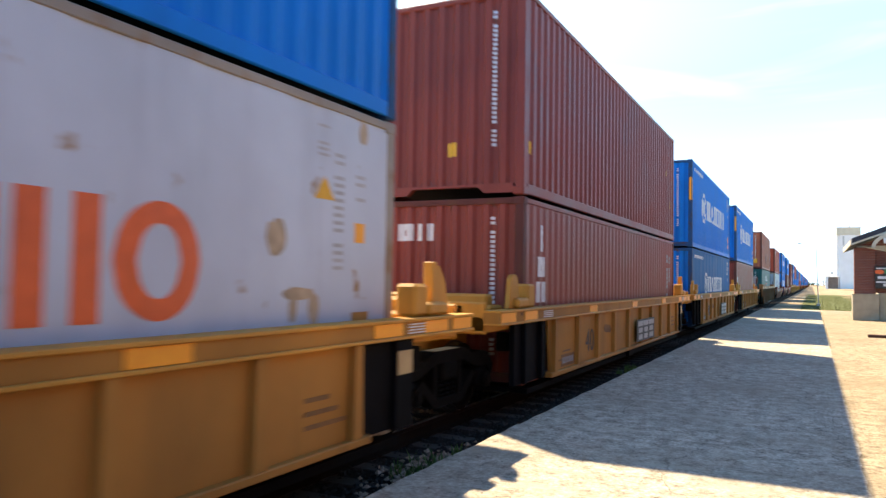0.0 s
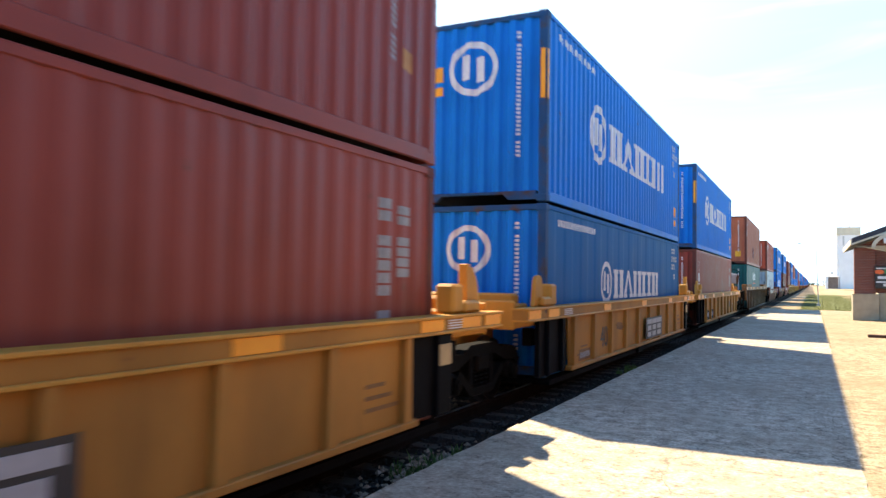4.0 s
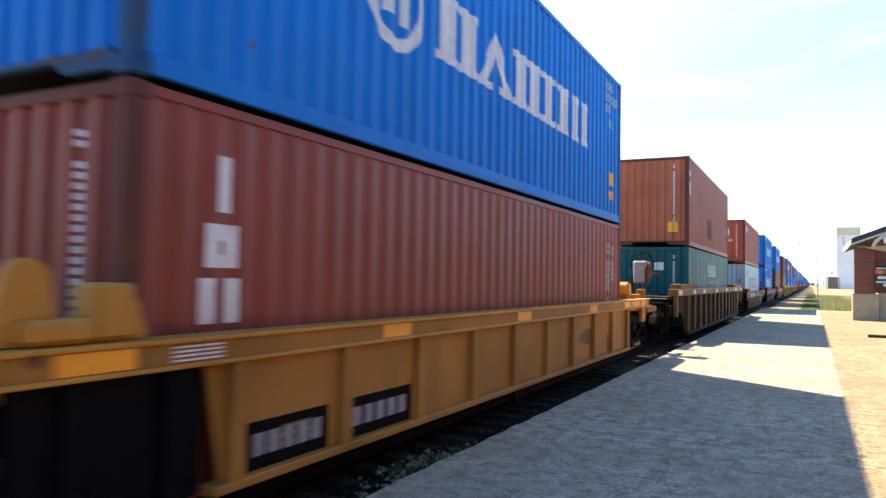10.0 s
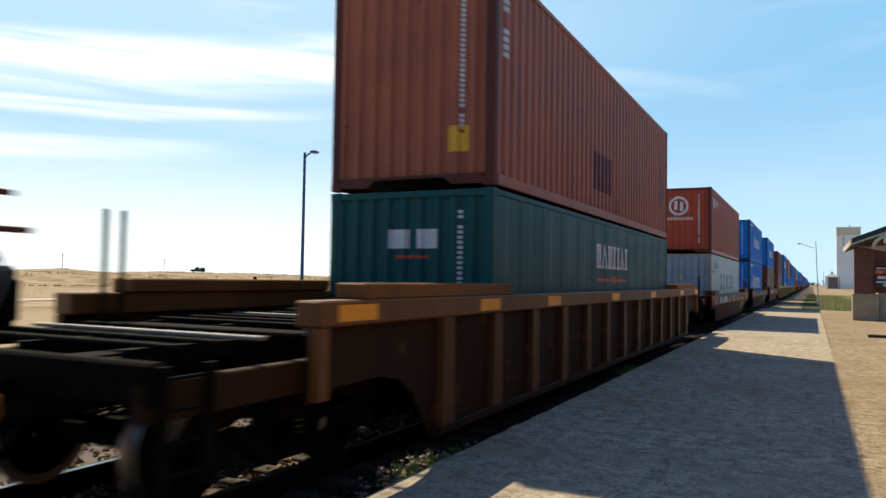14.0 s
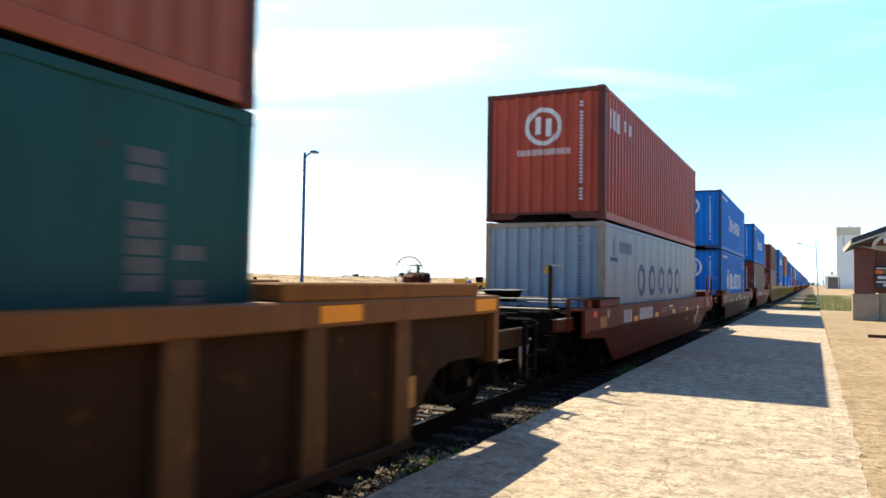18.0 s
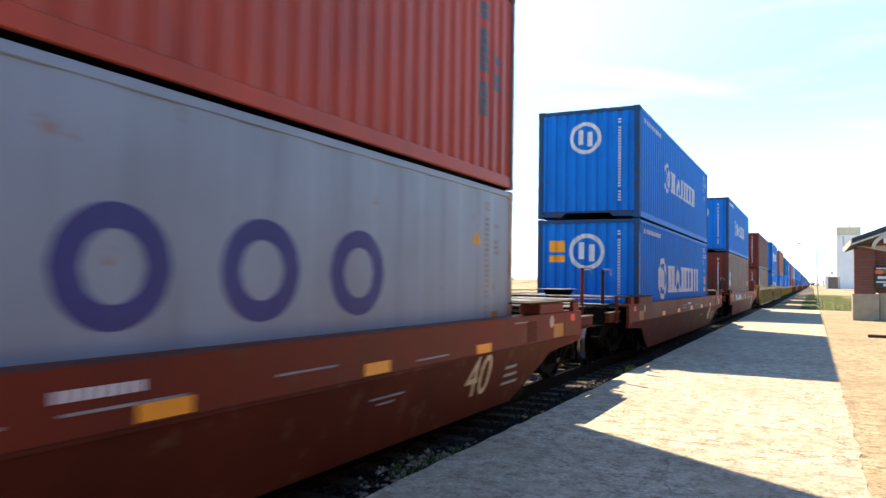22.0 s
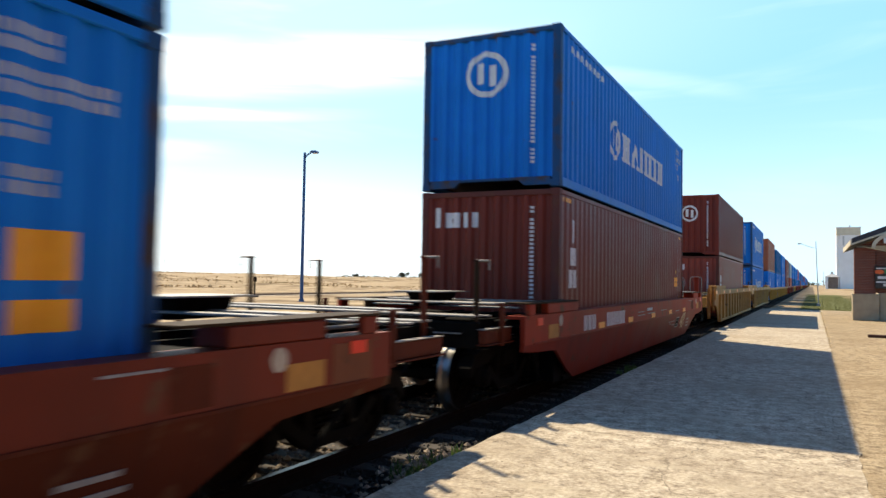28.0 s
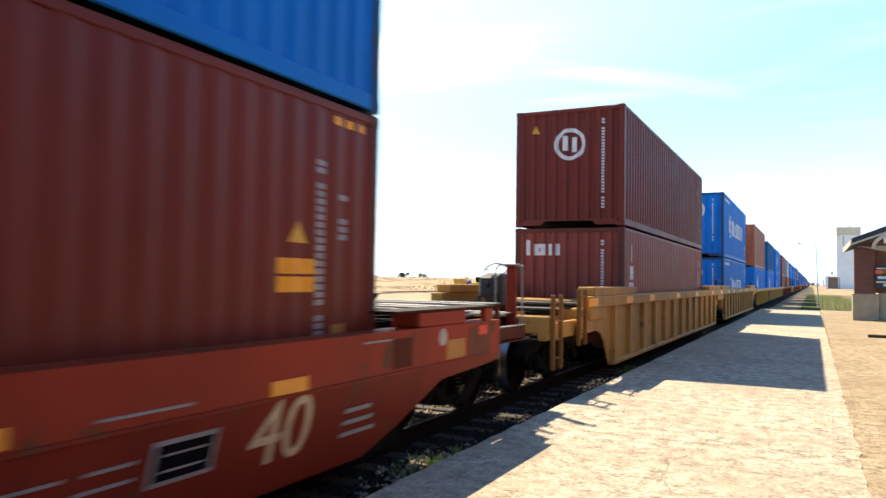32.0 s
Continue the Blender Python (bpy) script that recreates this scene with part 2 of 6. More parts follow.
def extrude_yz(bm, pts, x0, x1):
    """A slab between x0 and x1 whose outline in the y-z plane is pts."""
    a = [bm.verts.new((x0, y, z)) for y, z in pts]
    b = [bm.verts.new((x1, y, z)) for y, z in pts]
    bm.faces.new(a), bm.faces.new(b[::-1])
    for i in range(len(pts)):
        j = (i + 1) % len(pts)
        bm.faces.new((a[i], b[i], b[j], a[j]))


def extrude_xz(bm, pts, y0, y1):
    a = [bm.verts.new((x, y0, z)) for x, z in pts]
    b = [bm.verts.new((x, y1, z)) for x, z in pts]
    bm.faces.new(a), bm.faces.new(b[::-1])
    for i in range(len(pts)):
        j = (i + 1) % len(pts)
        bm.faces.new((a[i], b[i], b[j], a[j]))


def lathe(bm, prof, axis="X", n=32, mats=None):
    """Turn (along, radius) pairs round the x or z axis."""
    rows = []
    for i in range(n):
        a = 2 * math.pi * i / n
        rows.append([bm.verts.new((s, r * math.cos(a), r * math.sin(a)) if axis == "X" else (r * math.cos(a), r * math.sin(a), s)) for s, r in prof])
    for i in range(n):
        for j in range(len(prof) - 1):
            f = bm.faces.new((rows[i][j], rows[(i + 1) % n][j], rows[(i + 1) % n][j + 1], rows[i][j + 1]))
            if mats:
                f.material_index = mats[j]


def mesh_of(name, bm, *materials):
    bmesh.ops.recalc_face_normals(bm, faces=bm.faces)
    me = bpy.data.meshes.new(name)
    bm.to_mesh(me)
    bm.free()
    for m in materials:
        me.materials.append(m)
    return me


def part(name, bm, material, parent, label="", at=None, smooth=False):
    """Link bm as one mesh under a thing or a part."""
    mats = material if isinstance(material, (list, tuple)) else (material,)
    me = mesh_of(name, bm, *mats) if isinstance(bm, bmesh.types.BMesh) else bm
    if smooth:
        for p in me.polygons:
            p.use_smooth = True
    ob = new(name, me)
    ob.parent = parent
    if at:
        ob.location = at
    if label:
        ob["label"] = label
    return ob


def boxes(*specs):
    bm = bmesh.new()
    for s in specs:
        box(bm, *s)
    return bm


def lettering(text, size, m):
    """The outline of a text in the built-in font, as a flat mesh laid by the matrix m."""
    cu = bpy.data.curves.new("lettering", "FONT")
    cu.body, cu.size, cu.extrude, cu.align_x, cu.align_y = text, size, 0.003, "CENTER", "CENTER"
    ob = new("lettering", cu)
    bpy.context.view_layer.update()
    me = bpy.data.meshes.new_from_object(ob.evaluated_get(bpy.context.evaluated_depsgraph_get()))
    bpy.data.objects.remove(ob)
    bpy.data.curves.remove(cu)
    me.transform(m)
    me.materials.clear()
    return me


SIDE_FACING = Matrix(((0, 0, 1, 0), (1, 0, 0, 0), (0, 1, 0, 0), (0, 0, 0, 1)))  # text lies in y-z and faces +x


# ---- containers ----
LENGTH, HALF = 12.19, 1.219
STD, HIGH = 2.591, 2.896


class Waves:
    """The folded profile of a panel: how far it lies behind its outermost plane, along u."""

    def __init__(self, u0, u1, pitch, depth, flat=0.3, slope=0.2):
        n = round((u1 - u0) / pitch)
        p = (u1 - u0) / n
        self.u, self.d = [], []
        for i in range(n):
            for s, d in ((0, 0), (flat, 0), (flat + slope, depth), (1 - slope, depth)):
                self.u.append(u0 + (i + s) * p), self.d.append(d)
        self.u.append(u1), self.d.append(0)

    def at(self, u):
        return float(np.interp(u, self.u, self.d))


def panel(waves, z0, z1, place):
    bm = bmesh.new()
    lo = [bm.verts.new(place(u, z0, -d)) for u, d in zip(waves.u, waves.d)]
    hi = [bm.verts.new(place(u, z1, -d)) for u, d in zip(waves.u, waves.d)]
    for i in range(len(lo) - 1):
        bm.faces.new((lo[i], lo[i + 1], hi[i + 1], hi[i]))
    return bm


def marking(waves, place, shapes, rise=0.003):
    """Painted marks that follow the folds. shapes: (u0, u1, steps, f); f(u) gives the spans of z that are painted."""
    bm = bmesh.new()
    for u0, u1, steps, f in shapes:
        cuts = sorted({*np.linspace(u0, u1, steps + 1).round(5).tolist(), *[u for u in waves.u if u0 < u < u1]})
        for a, b in zip(cuts, cuts[1:]):
            e = (b - a) * 0.02
            sa, sb = f(a + e), f(b - e)
            if len(sa) != len(sb):
                continue
            for (p0, p1), (q0, q1) in zip(sa, sb):
                da, db = rise - waves.at(a), rise - waves.at(b)
                bm.faces.new([bm.verts.new(place(u, z, d)) for u, z, d in ((a, p0, da), (b, q0, db), (b, q1, db), (a, p1, da))])
    return bm


def bar(u0, u1, z0, z1):
    return [(u0, u1, 1, lambda u: [(z0, z1)])]


def hoop(uc, zc, r, w):
    def f(u):
        d = abs(u - uc)
        o = math.sqrt(max(0, r * r - d * d))
        if d >= r - w:
            return [(zc - o, zc + o)]
        i = math.sqrt((r - w) ** 2 - d * d)
        return [(zc - o, zc - i), (zc + i, zc + o)]
    k = r - w
    e = r * 0.05
    return [(uc - r, uc - r + e, 6, f), (uc - r + e, uc - k, 5, f), (uc - k, uc - k + e, 6, f), (uc - k + e, uc + k - e, 30, f), (uc + k - e, uc + k, 6, f), (uc + k, uc + r - e, 5, f), (uc + r - e, uc + r, 6, f)]


def oval(uc, zc, rx, rz, w):
    def f(u):
        d = min(1, abs(u - uc) / rx)
        o = rz * math.sqrt(1 - d * d)
        if abs(u - uc) >= rx - w:
            return [(zc - o, zc + o)]
        i = (rz - w * 0.8) * math.sqrt(max(0, 1 - ((u - uc) / (rx - w)) ** 2))
        return [(zc - o, zc - i), (zc + i, zc + o)]
    k = rx - w
    return [(uc - rx, uc - k, 5, f), (uc - k, uc + k, 12, f), (uc + k, uc + rx, 5, f)]


def emblem(uc, zc, r):
    """A ring with two plain upright bars in it."""
    return hoop(uc, zc, r, r * 0.24) + bar(uc - r * 0.46, uc - r * 0.12, zc - r * 0.4, zc + r * 0.52) + bar(uc + r * 0.12, uc + r * 0.46, zc - r * 0.52, zc + r * 0.4)


def stems(u0, u1, z0, z1, n, gap=0.28):
    """n blocks in a row, each of two upright bars, where a name is painted."""
    out, p = [], (u1 - u0) / n
    for i in range(n):
        a, w = u0 + i * p, p * (1 - gap)
        out.append(bar(a, a + w * 0.36, z0, z1) + bar(a + w * 0.64, a + w, z0, z1))
    return out


def serifs(u0, u1, z0, z1, n, gap=0.22):
    """n blocks in a row, each of two upright bars on feet that meet."""
    out, p, f = [], (u1 - u0) / n, (z1 - z0) * 0.13
    for i in range(n):
        a, w, one = u0 + i * p, p * (1 - gap), []
        for s in (0.08, 0.62):
            one += bar(a + w * s, a + w * (s + 0.34), z0 + f, z1 - f)
            one += bar(a + w * (s - 0.07), a + w * (s + 0.39), z0, z0 + f) + bar(a + w * (s - 0.07), a + w * (s + 0.39), z1 - f, z1)
        out.append(one)
    return out


def wedge(u0, u1, z0, z1):
    """A tapering block with a notch, on two feet."""
    uc, f, w = (u0 + u1) / 2, (z1 - z0) * 0.13, (u1 - u0) * 0.5

    def edge(u):
        d = abs(u - uc) / w
        top = z0 + f + (z1 - z0 - f) * min(1, 1.15 * (0.92 - d) / 0.92)
        low = z0 + f + max(0.0, (z1 - z0) * 0.62 * (0.42 - d) / 0.42)
        return [(min(low, top), max(top, z0 + f))]
    return [(u0 + w * 0.1, uc, 8, edge), (uc, u1 - w * 0.1, 8, edge)] + bar(u0, u0 + w * 0.75, z0, z0 + f) + bar(u1 - w * 0.75, u1, z0, z0 + f)


def block(u, z, w, h, hollow):
    """A painted block with a slot in it."""
    t = w * (0.42 if hollow else 0.38)
    lo, hi = (0.3, 0.62) if hollow else (0.42, 0.74)
    return bar(u, u + t, z, z + h) + bar(u + t, u + w - t, z, z + h * lo) + bar(u + t, u + w - t, z + h * hi, z + h) + bar(u + w - t, u + w, z, z + h)


def name_blocks(u0, u1, z0, z1, kinds, gap=0.06):
    """Plain painted blocks where a name stands: 2 is a pair of bars on feet, 1 a single one, 0 a wedge."""
    wide = {2: 1.0, 1: 0.64, 0: 1.0}
    k = (u1 - u0 - gap * (len(kinds) - 1)) / sum(wide[q] for q in kinds)
    out, a = [], u0
    for q in kinds:
        w = wide[q] * k
        if q == 0:
            out.append(wedge(a, a + w, z0, z1))
        elif q == 2:
            out.append(serifs(a, a + w, z0, z1, 1, 0.0)[0])
        else:
            f = (z1 - z0) * 0.13
            out.append(bar(a + w * 0.22, a + w * 0.78, z0 + f, z1 - f) + bar(a, a + w, z0, z0 + f) + bar(a, a + w, z1 - f, z1))
        a += w + gap
    return out


def each(name, mat, groups):
    return [(name, mat, g) for g in groups]


def ladder(u0, u1, z0, z1, n, fill=0.7):
    """A column of n small bars, where a code is painted."""
    p = (z1 - z0) / n
    return [s for i in range(n) if i not in (4, n - 3) for s in bar(u0, u1, z0 + i * p, z0 + (i + fill) * p)]


def blot(uc, zc, rx, rz):
    """An uneven rounded stain."""
    def f(u):
        d = math.sqrt(max(0.0, 1 - ((u - uc) / rx) ** 2))
        k = 0.3 * noise.noise((u * 19, zc * 7, 3))
        return [(zc - rz * d * (1 + k), zc + rz * d * (1 - 1.4 * k))]
    return [(uc - rx, uc + rx, 14, f)]


def triangle(uc, z0, w, h):
    def f(u):
        return [(z0, z0 + h * (1 - min(1, abs(u - uc) / w)) + 0.004)]
    return [(uc - w, uc, 3, f), (uc, uc + w, 3, f)]


SIDE_DEEP = Waves(0.13, LENGTH - 0.13, 0.278, 0.031, 0.26, 0.24)
SIDE_MILD = Waves(0.13, LENGTH - 0.13, 0.278, 0.013, 0.26, 0.24)
SIDE_SHALLOW = Waves(0.13, LENGTH - 0.13, 0.9, 0.009, 0.35, 0.12)
END_WAVES = Waves(-HALF + 0.11, HALF - 0.11, 0.26, 0.045, 0.3, 0.2)
ROOF_WAVES = Waves(0.2, LENGTH - 0.2, 0.6, 0.02, 0.3, 0.15)


SMALL_WRITING = ("code_strip", "small_writing", "address_bar", "small_writing")


def shipping_container(label, body, h, side_marks=(), end_marks=(), frame_paint=None, shallow=False, rail_paint=None, mild=False):
    """A 40-foot box: y from 0 (blind end) to LENGTH (doors), z from 0 to h."""
    fp = frame_paint or body
    rp = rail_paint or fp
    ob = tagged(new("shipping_container"), label, "shipping container", "containers on the train")
    waves = SIDE_SHALLOW if shallow else SIDE_MILD if mild else SIDE_DEEP
    for s in (1, -1):
        bm = bmesh.new()
        box(bm, s * (HALF - 0.05), s * (HALF - 0.002), 0.15, LENGTH - 0.15, 0.02, 0.16, 0.008)
        part("bottom_rail", bm, rp, ob)
        bm = bmesh.new()
        box(bm, s * (HALF - 0.07), s * (HALF - 0.003), 0.15, LENGTH - 0.15, h - 0.085, h - 0.012, 0.008)
        part("top_rail", bm, rp, ob)
        part("side_panel", panel(waves, 0.155, h - 0.08, lambda u, z, d, s=s: (s * (HALF - 0.012 + d), u, z)), body, ob)
    for y0, y1, n in ((0.005, 0.14, "front"), (LENGTH - 0.14, LENGTH - 0.005, "rear")):
        for s in (1, -1):
            bm = bmesh.new()
            box(bm, s * (HALF - 0.13), s * (HALF - 0.004), y0, y1, 0.1, h - 0.1, 0.012)
            part("corner_post", bm, fp, ob)
            for z0, z1 in ((0, 0.118), (h - 0.118, h)):
                bm = bmesh.new()
                ya, yb = (0, 0.178) if y0 < 1 else (LENGTH - 0.178, LENGTH)
                box(bm, s * (HALF - 0.162), s * HALF, ya, yb, z0, z1, 0.014)
                zc, yc = (z0 + z1) / 2, (ya + yb) / 2
                part("corner_casting", bm, fp, ob)
        bm = bmesh.new()
        ye = 0.07 if y0 < 1 else LENGTH - 0.07
        box(bm, -HALF + 0.16, HALF - 0.16, ye - 0.06, ye + 0.05, h - 0.1, h - 0.012, 0.008)
        part("end_header", bm, fp, ob)
        bm = bmesh.new()
        if y0 < 1:
            extrude_xz(bm, [(-HALF + 0.16, 0.035), (-0.62, 0.035), (-0.52, 0.125), (0.52, 0.125), (0.62, 0.035), (HALF - 0.16, 0.035), (HALF - 0.16, 0.165), (-HALF + 0.16, 0.165)], 0.01, 0.1)
        else:
            box(bm, -HALF + 0.16, HALF - 0.16, LENGTH - 0.1, LENGTH - 0.01, 0.02, 0.165)
        part("end_sill", bm, fp, ob)
    part("front_panel", panel(END_WAVES, 0.16, h - 0.095, lambda u, z, d: (u, 0.02 - d, z)), body, ob)
    part("roof_panel", panel(ROOF_WAVES, -HALF + 0.06, HALF - 0.06, lambda u, v, d: (v, u, h - 0.02 + d)), body, ob)
    part("floor_panel", boxes((-HALF + 0.05, HALF - 0.05, 0.12, LENGTH - 0.12, 0.12, 0.15)), BLACK, ob)
    for s in (1, -1):
        bm = bmesh.new()
        box(bm, s * 0.012, s * (HALF - 0.13), LENGTH - 0.07, LENGTH - 0.03, 0.17, h - 0.1, 0.01)
        door = part("door", bm, body, ob)
        for x in (0.3, 0.8):
            bm = bmesh.new()
            rod(bm, (s * x, LENGTH - 0.012, 0.1), (s * x, LENGTH - 0.012, h - 0.1), 0.016, 8)
            part("lock_rod", bm, GALV, door)
    for name, mat, shapes in side_marks:
        p = part(name, marking(waves, lambda u, z, d: (HALF - 0.012 + d, u, z), shapes), mat, ob)
        if name in SMALL_WRITING:
            p["kind"] = "stuff"
    for name, mat, shapes in end_marks:
        p = part(name, marking(END_WAVES, lambda u, z, d: (u, 0.02 - d, z), shapes), mat, ob)
        if name in SMALL_WRITING:
            p["kind"] = "stuff"
    return ob


def code_end(h, mat=None):
    return ("code_strip", mat or MARK_WHITE, ladder(0.715, 0.78, h - 2.2, h - 0.25, 30, 0.62))


def warnings(h):
    return [("warning_mark", MARK_YELLOW, triangle(11.05, 1.7 if h > 2.8 else 1.85, 0.12, 0.17)), ("yellow_label", AMBER_LABEL, bar(11.5, 11.72, 0.85, 1.05)),
            ("small_writing", MARK_FADED, ladder(11.27, 11.4, 0.9, 2.4, 24) + ladder(11.58, 11.72, 1.75, 2.15, 6))]


def shipping_line_blue(h, up, label, body=None, shallow=False, placards=0.7):
    tall = h > 2.8
    mark = emblem(3.06, up, 0.55) if tall else emblem(3.67, up + 0.03, 0.4)
    name = name_blocks(3.89, 9.77, up - 0.37, up + 0.37, (2, 0, 2, 1, 1, 2), 0.1) if tall else name_blocks(4.26, 8.95, up - 0.29, up + 0.29, (2, 0, 2, 1, 1, 2), 0.08)
    side = [("emblem", MARK_WHITE, mark), *each("letter_bar", MARK_WHITE, name),
            ("address_bar", MARK_WHITE, sum(stems(0.65, 2.85, h - 0.31, h - 0.2, 12, 0.14), [])),
            ("small_writing", MARK_WORN, sum([sum(stems(a, b, h - top - 0.065, h - top, n, 0.16), []) for a, b, top, n in
             ((10.95, 11.5, 0.2, 5), (10.95, 11.5, 0.285, 6), (10.95, 11.85, 0.42, 9), (10.95, 11.85, 0.505, 8), (10.95, 11.45, 0.64, 5), (10.95, 11.45, 0.725, 4), (11.22, 11.5, 0.92, 4), (11.22, 11.5, 1.0, 3))], []))]
    if placards:
        side += each("placard", PLACARD, [bar(11.25, 11.65, placards, placards + 0.26), bar(11.25, 11.65, placards - 0.27, placards - 0.1)])
    end = [("emblem", MARK_WHITE, emblem(-0.01, h - 0.77, 0.43) if tall else emblem(-0.06, h - 0.69, 0.38)), code_end(h)]
    return shipping_container(label, body or BLUE, h, side, end, BLUE_FRAME, shallow, body or BLUE)


def leased_maroon(h, label, body=None, text_end=True, text_side=True):
    side, end = warnings(h), [code_end(h)]
    if h < 2.8:
        side = [("warning_mark", AMBER_LABEL, triangle(11.5, 0.8, 0.14, 0.22)), ("small_writing", MARK_FADED, ladder(11.12, 11.34, 0.7, 2.2, 13, 0.82) + ladder(11.46, 11.7, 1.45, 2.15, 7, 0.82))]
    if text_end:
        end += each("letter_bar", MARK_WHITE, [bar(-0.97, -0.86, h - 0.6, h - 0.26), block(-0.77, h - 0.6, 0.26, 0.25, 1), *stems(-0.45, -0.19, h - 0.6, h - 0.35, 1, 0.0)])
    if text_side:
        lift = 0.2 if h > 2.8 else 0.0
        side = side + each("letter_bar", MARK_WHITE, [bar(0.75, 0.88, 1.86 + lift, 2.24 + lift), block(0.65, 1.49 + lift, 0.3, 0.29, 1), *stems(0.61, 0.97, 1.12 + lift, 1.42 + lift, 1, 0.0)])
    return shipping_container(label, body or MAROON, h, side, end, MAROON_FRAME, False, body or MAROON, True)


def plain_box(h, body, label, extra_side=(), extra_end=(), shallow=False, frame_paint=None, rail_paint=None, warn=True):
    rows = [] if warn is None else [("small_writing", MARK_DIM, ladder(11.12, 11.38, 0.8, 2.2, 13, 0.86) + ladder(11.5, 11.74, 1.2, 1.75, 5, 0.86))]
    return shipping_container(label, body, h, [*(warnings(h) if warn else rows), *extra_side], [code_end(h, MARK_NAVY_DIM if body in (GREY, WHITE) else None), *extra_end], frame_paint, shallow, rail_paint)


def far_container(label, body, h, mark=None):
    """The same box in fewer pieces, for the far end of the train."""
    ob = tagged(new("shipping_container"), label, "shipping container", "containers on the train")
    bm = bmesh.new()
    for s in (1, -1):
        box(bm, s * (HALF - 0.05), s * (HALF - 0.002), 0.15, LENGTH - 0.15, 0.02, 0.16)
        box(bm, s * (HALF - 0.07), s * (HALF - 0.003), 0.15, LENGTH - 0.15, h - 0.085, h - 0.012)
        for y in (0.0, LENGTH - 0.15):
            box(bm, s * (HALF - 0.14), s * HALF, y, y + 0.15, 0, h)
    for y in (0.01, LENGTH - 0.1):
        box(bm, -HALF + 0.14, HALF - 0.14, y, y + 0.09, h - 0.1, h - 0.012)
        box(bm, -HALF + 0.14, HALF - 0.14, y, y + 0.09, 0.08, 0.165)
    part("steel_frame", bm, body, ob)
    for s in (1, -1):
        part("side_panel", panel(SIDE_DEEP, 0.155, h - 0.08, lambda u, z, d, s=s: (s * (HALF - 0.012 + d), u, z)), body, ob)
    part("front_panel", panel(END_WAVES, 0.16, h - 0.095, lambda u, z, d: (u, 0.02 - d, z)), body, ob)
    part("roof_panel", panel(ROOF_WAVES, -HALF + 0.06, HALF - 0.06, lambda u, v, d: (v, u, h - 0.02 + d)), body, ob)
    part("rear_doors", boxes((-HALF + 0.1, HALF - 0.1, LENGTH - 0.06, LENGTH - 0.02, 0.16, h - 0.09)), body, ob)
    if mark:
        part("emblem", marking(SIDE_DEEP, lambda u, z, d: (HALF - 0.012 + d, u, z), emblem(3.3, 1.45, 0.5)), MARK_WHITE, ob)
    return ob


# ---- running gear ----
WHEEL_R = 0.42


def make_wheelset():
    bm = bmesh.new()
    lathe(bm, [(-0.78, 0.001), (-0.78, 0.075), (0.78, 0.075), (0.78, 0.001)], "X", 12, [0, 0, 0])
    for s in (1, -1):
        prof = [(0.68, 0.09), (0.70, 0.16), (0.725, 0.2), (0.715, 0.33), (0.69, 0.37), (0.685, 0.445), (0.715, 0.445), (0.73, 0.424), (0.825, 0.416), (0.825, 0.36), (0.78, 0.34), (0.765, 0.2), (0.8, 0.15), (0.8, 0.09)]
        lathe(bm, [(s * a, r) for a, r in prof], "X", 36, [0, 0, 0, 0, 1, 1, 1, 1, 0, 0, 0, 0, 0])
    for k in range(6):
        a = math.pi * k / 3
        for s in (1, -1):
            rod(bm, (s * 0.775, 0.26 * math.cos(a), 0.26 * math.sin(a)), (s * 0.785, 0.26 * math.cos(a), 0.26 * math.sin(a)), 0.03, 8)
    return mesh_of("wheelset", bm, GRIME, TREAD)


def make_side_frame():
    bm = bmesh.new()
    extrude_yz(bm, [(-1.2, 0.44), (-1.06, 0.56), (-0.72, 0.58), (-0.35, 0.7), (0.35, 0.7), (0.72, 0.58), (1.06, 0.56), (1.2, 0.44), (1.24, 0.56), (1.1, 0.72), (0.92, 0.76), (0.6, 0.75), (0.38, 0.84), (-0.38, 0.84), (-0.6, 0.75), (-0.92, 0.76), (-1.1, 0.72), (-1.24, 0.56)], -0.09, 0.09)
    extrude_yz(bm, [(-0.72, 0.5), (-0.34, 0.22), (0.34, 0.22), (0.72, 0.5), (0.62, 0.55), (0.3, 0.32), (-0.3, 0.32), (-0.62, 0.55)], -0.08, 0.08)
    for s in (1, -1):
        box(bm, -0.07, 0.07, s * 0.26, s * 0.36, 0.3, 0.74, 0.01)
        box(bm, -0.1, 0.1, s * 0.76, s * 1.04, 0.33, 0.55, 0.03)
        rod(bm, (-0.06, s * 0.89, WHEEL_R), (0.17, s * 0.89, WHEEL_R), 0.1, 14)
        rod(bm, (0.17, s * 0.89, WHEEL_R), (0.19, s * 0.89, WHEEL_R), 0.07, 6)
    for y in (-0.16, 0.0, 0.16):
        for i in range(5):
            ring(bm, (0.0, y, 0.345 + 0.05 * i), 0.06, 0.016, "Z", 12, 5)
    return mesh_of("side_frame", bm, GRIME)


WHEELSET, SIDE_FRAME = make_wheelset(), make_side_frame()
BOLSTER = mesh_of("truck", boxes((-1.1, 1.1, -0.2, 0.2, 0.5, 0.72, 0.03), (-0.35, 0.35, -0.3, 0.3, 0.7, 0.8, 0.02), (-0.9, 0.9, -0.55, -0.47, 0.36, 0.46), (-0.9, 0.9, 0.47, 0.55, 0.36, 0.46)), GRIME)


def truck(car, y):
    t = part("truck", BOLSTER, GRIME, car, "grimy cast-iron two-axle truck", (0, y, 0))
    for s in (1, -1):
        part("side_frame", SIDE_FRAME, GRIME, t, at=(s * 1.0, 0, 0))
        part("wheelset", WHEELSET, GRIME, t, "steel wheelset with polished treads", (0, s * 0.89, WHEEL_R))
    return t


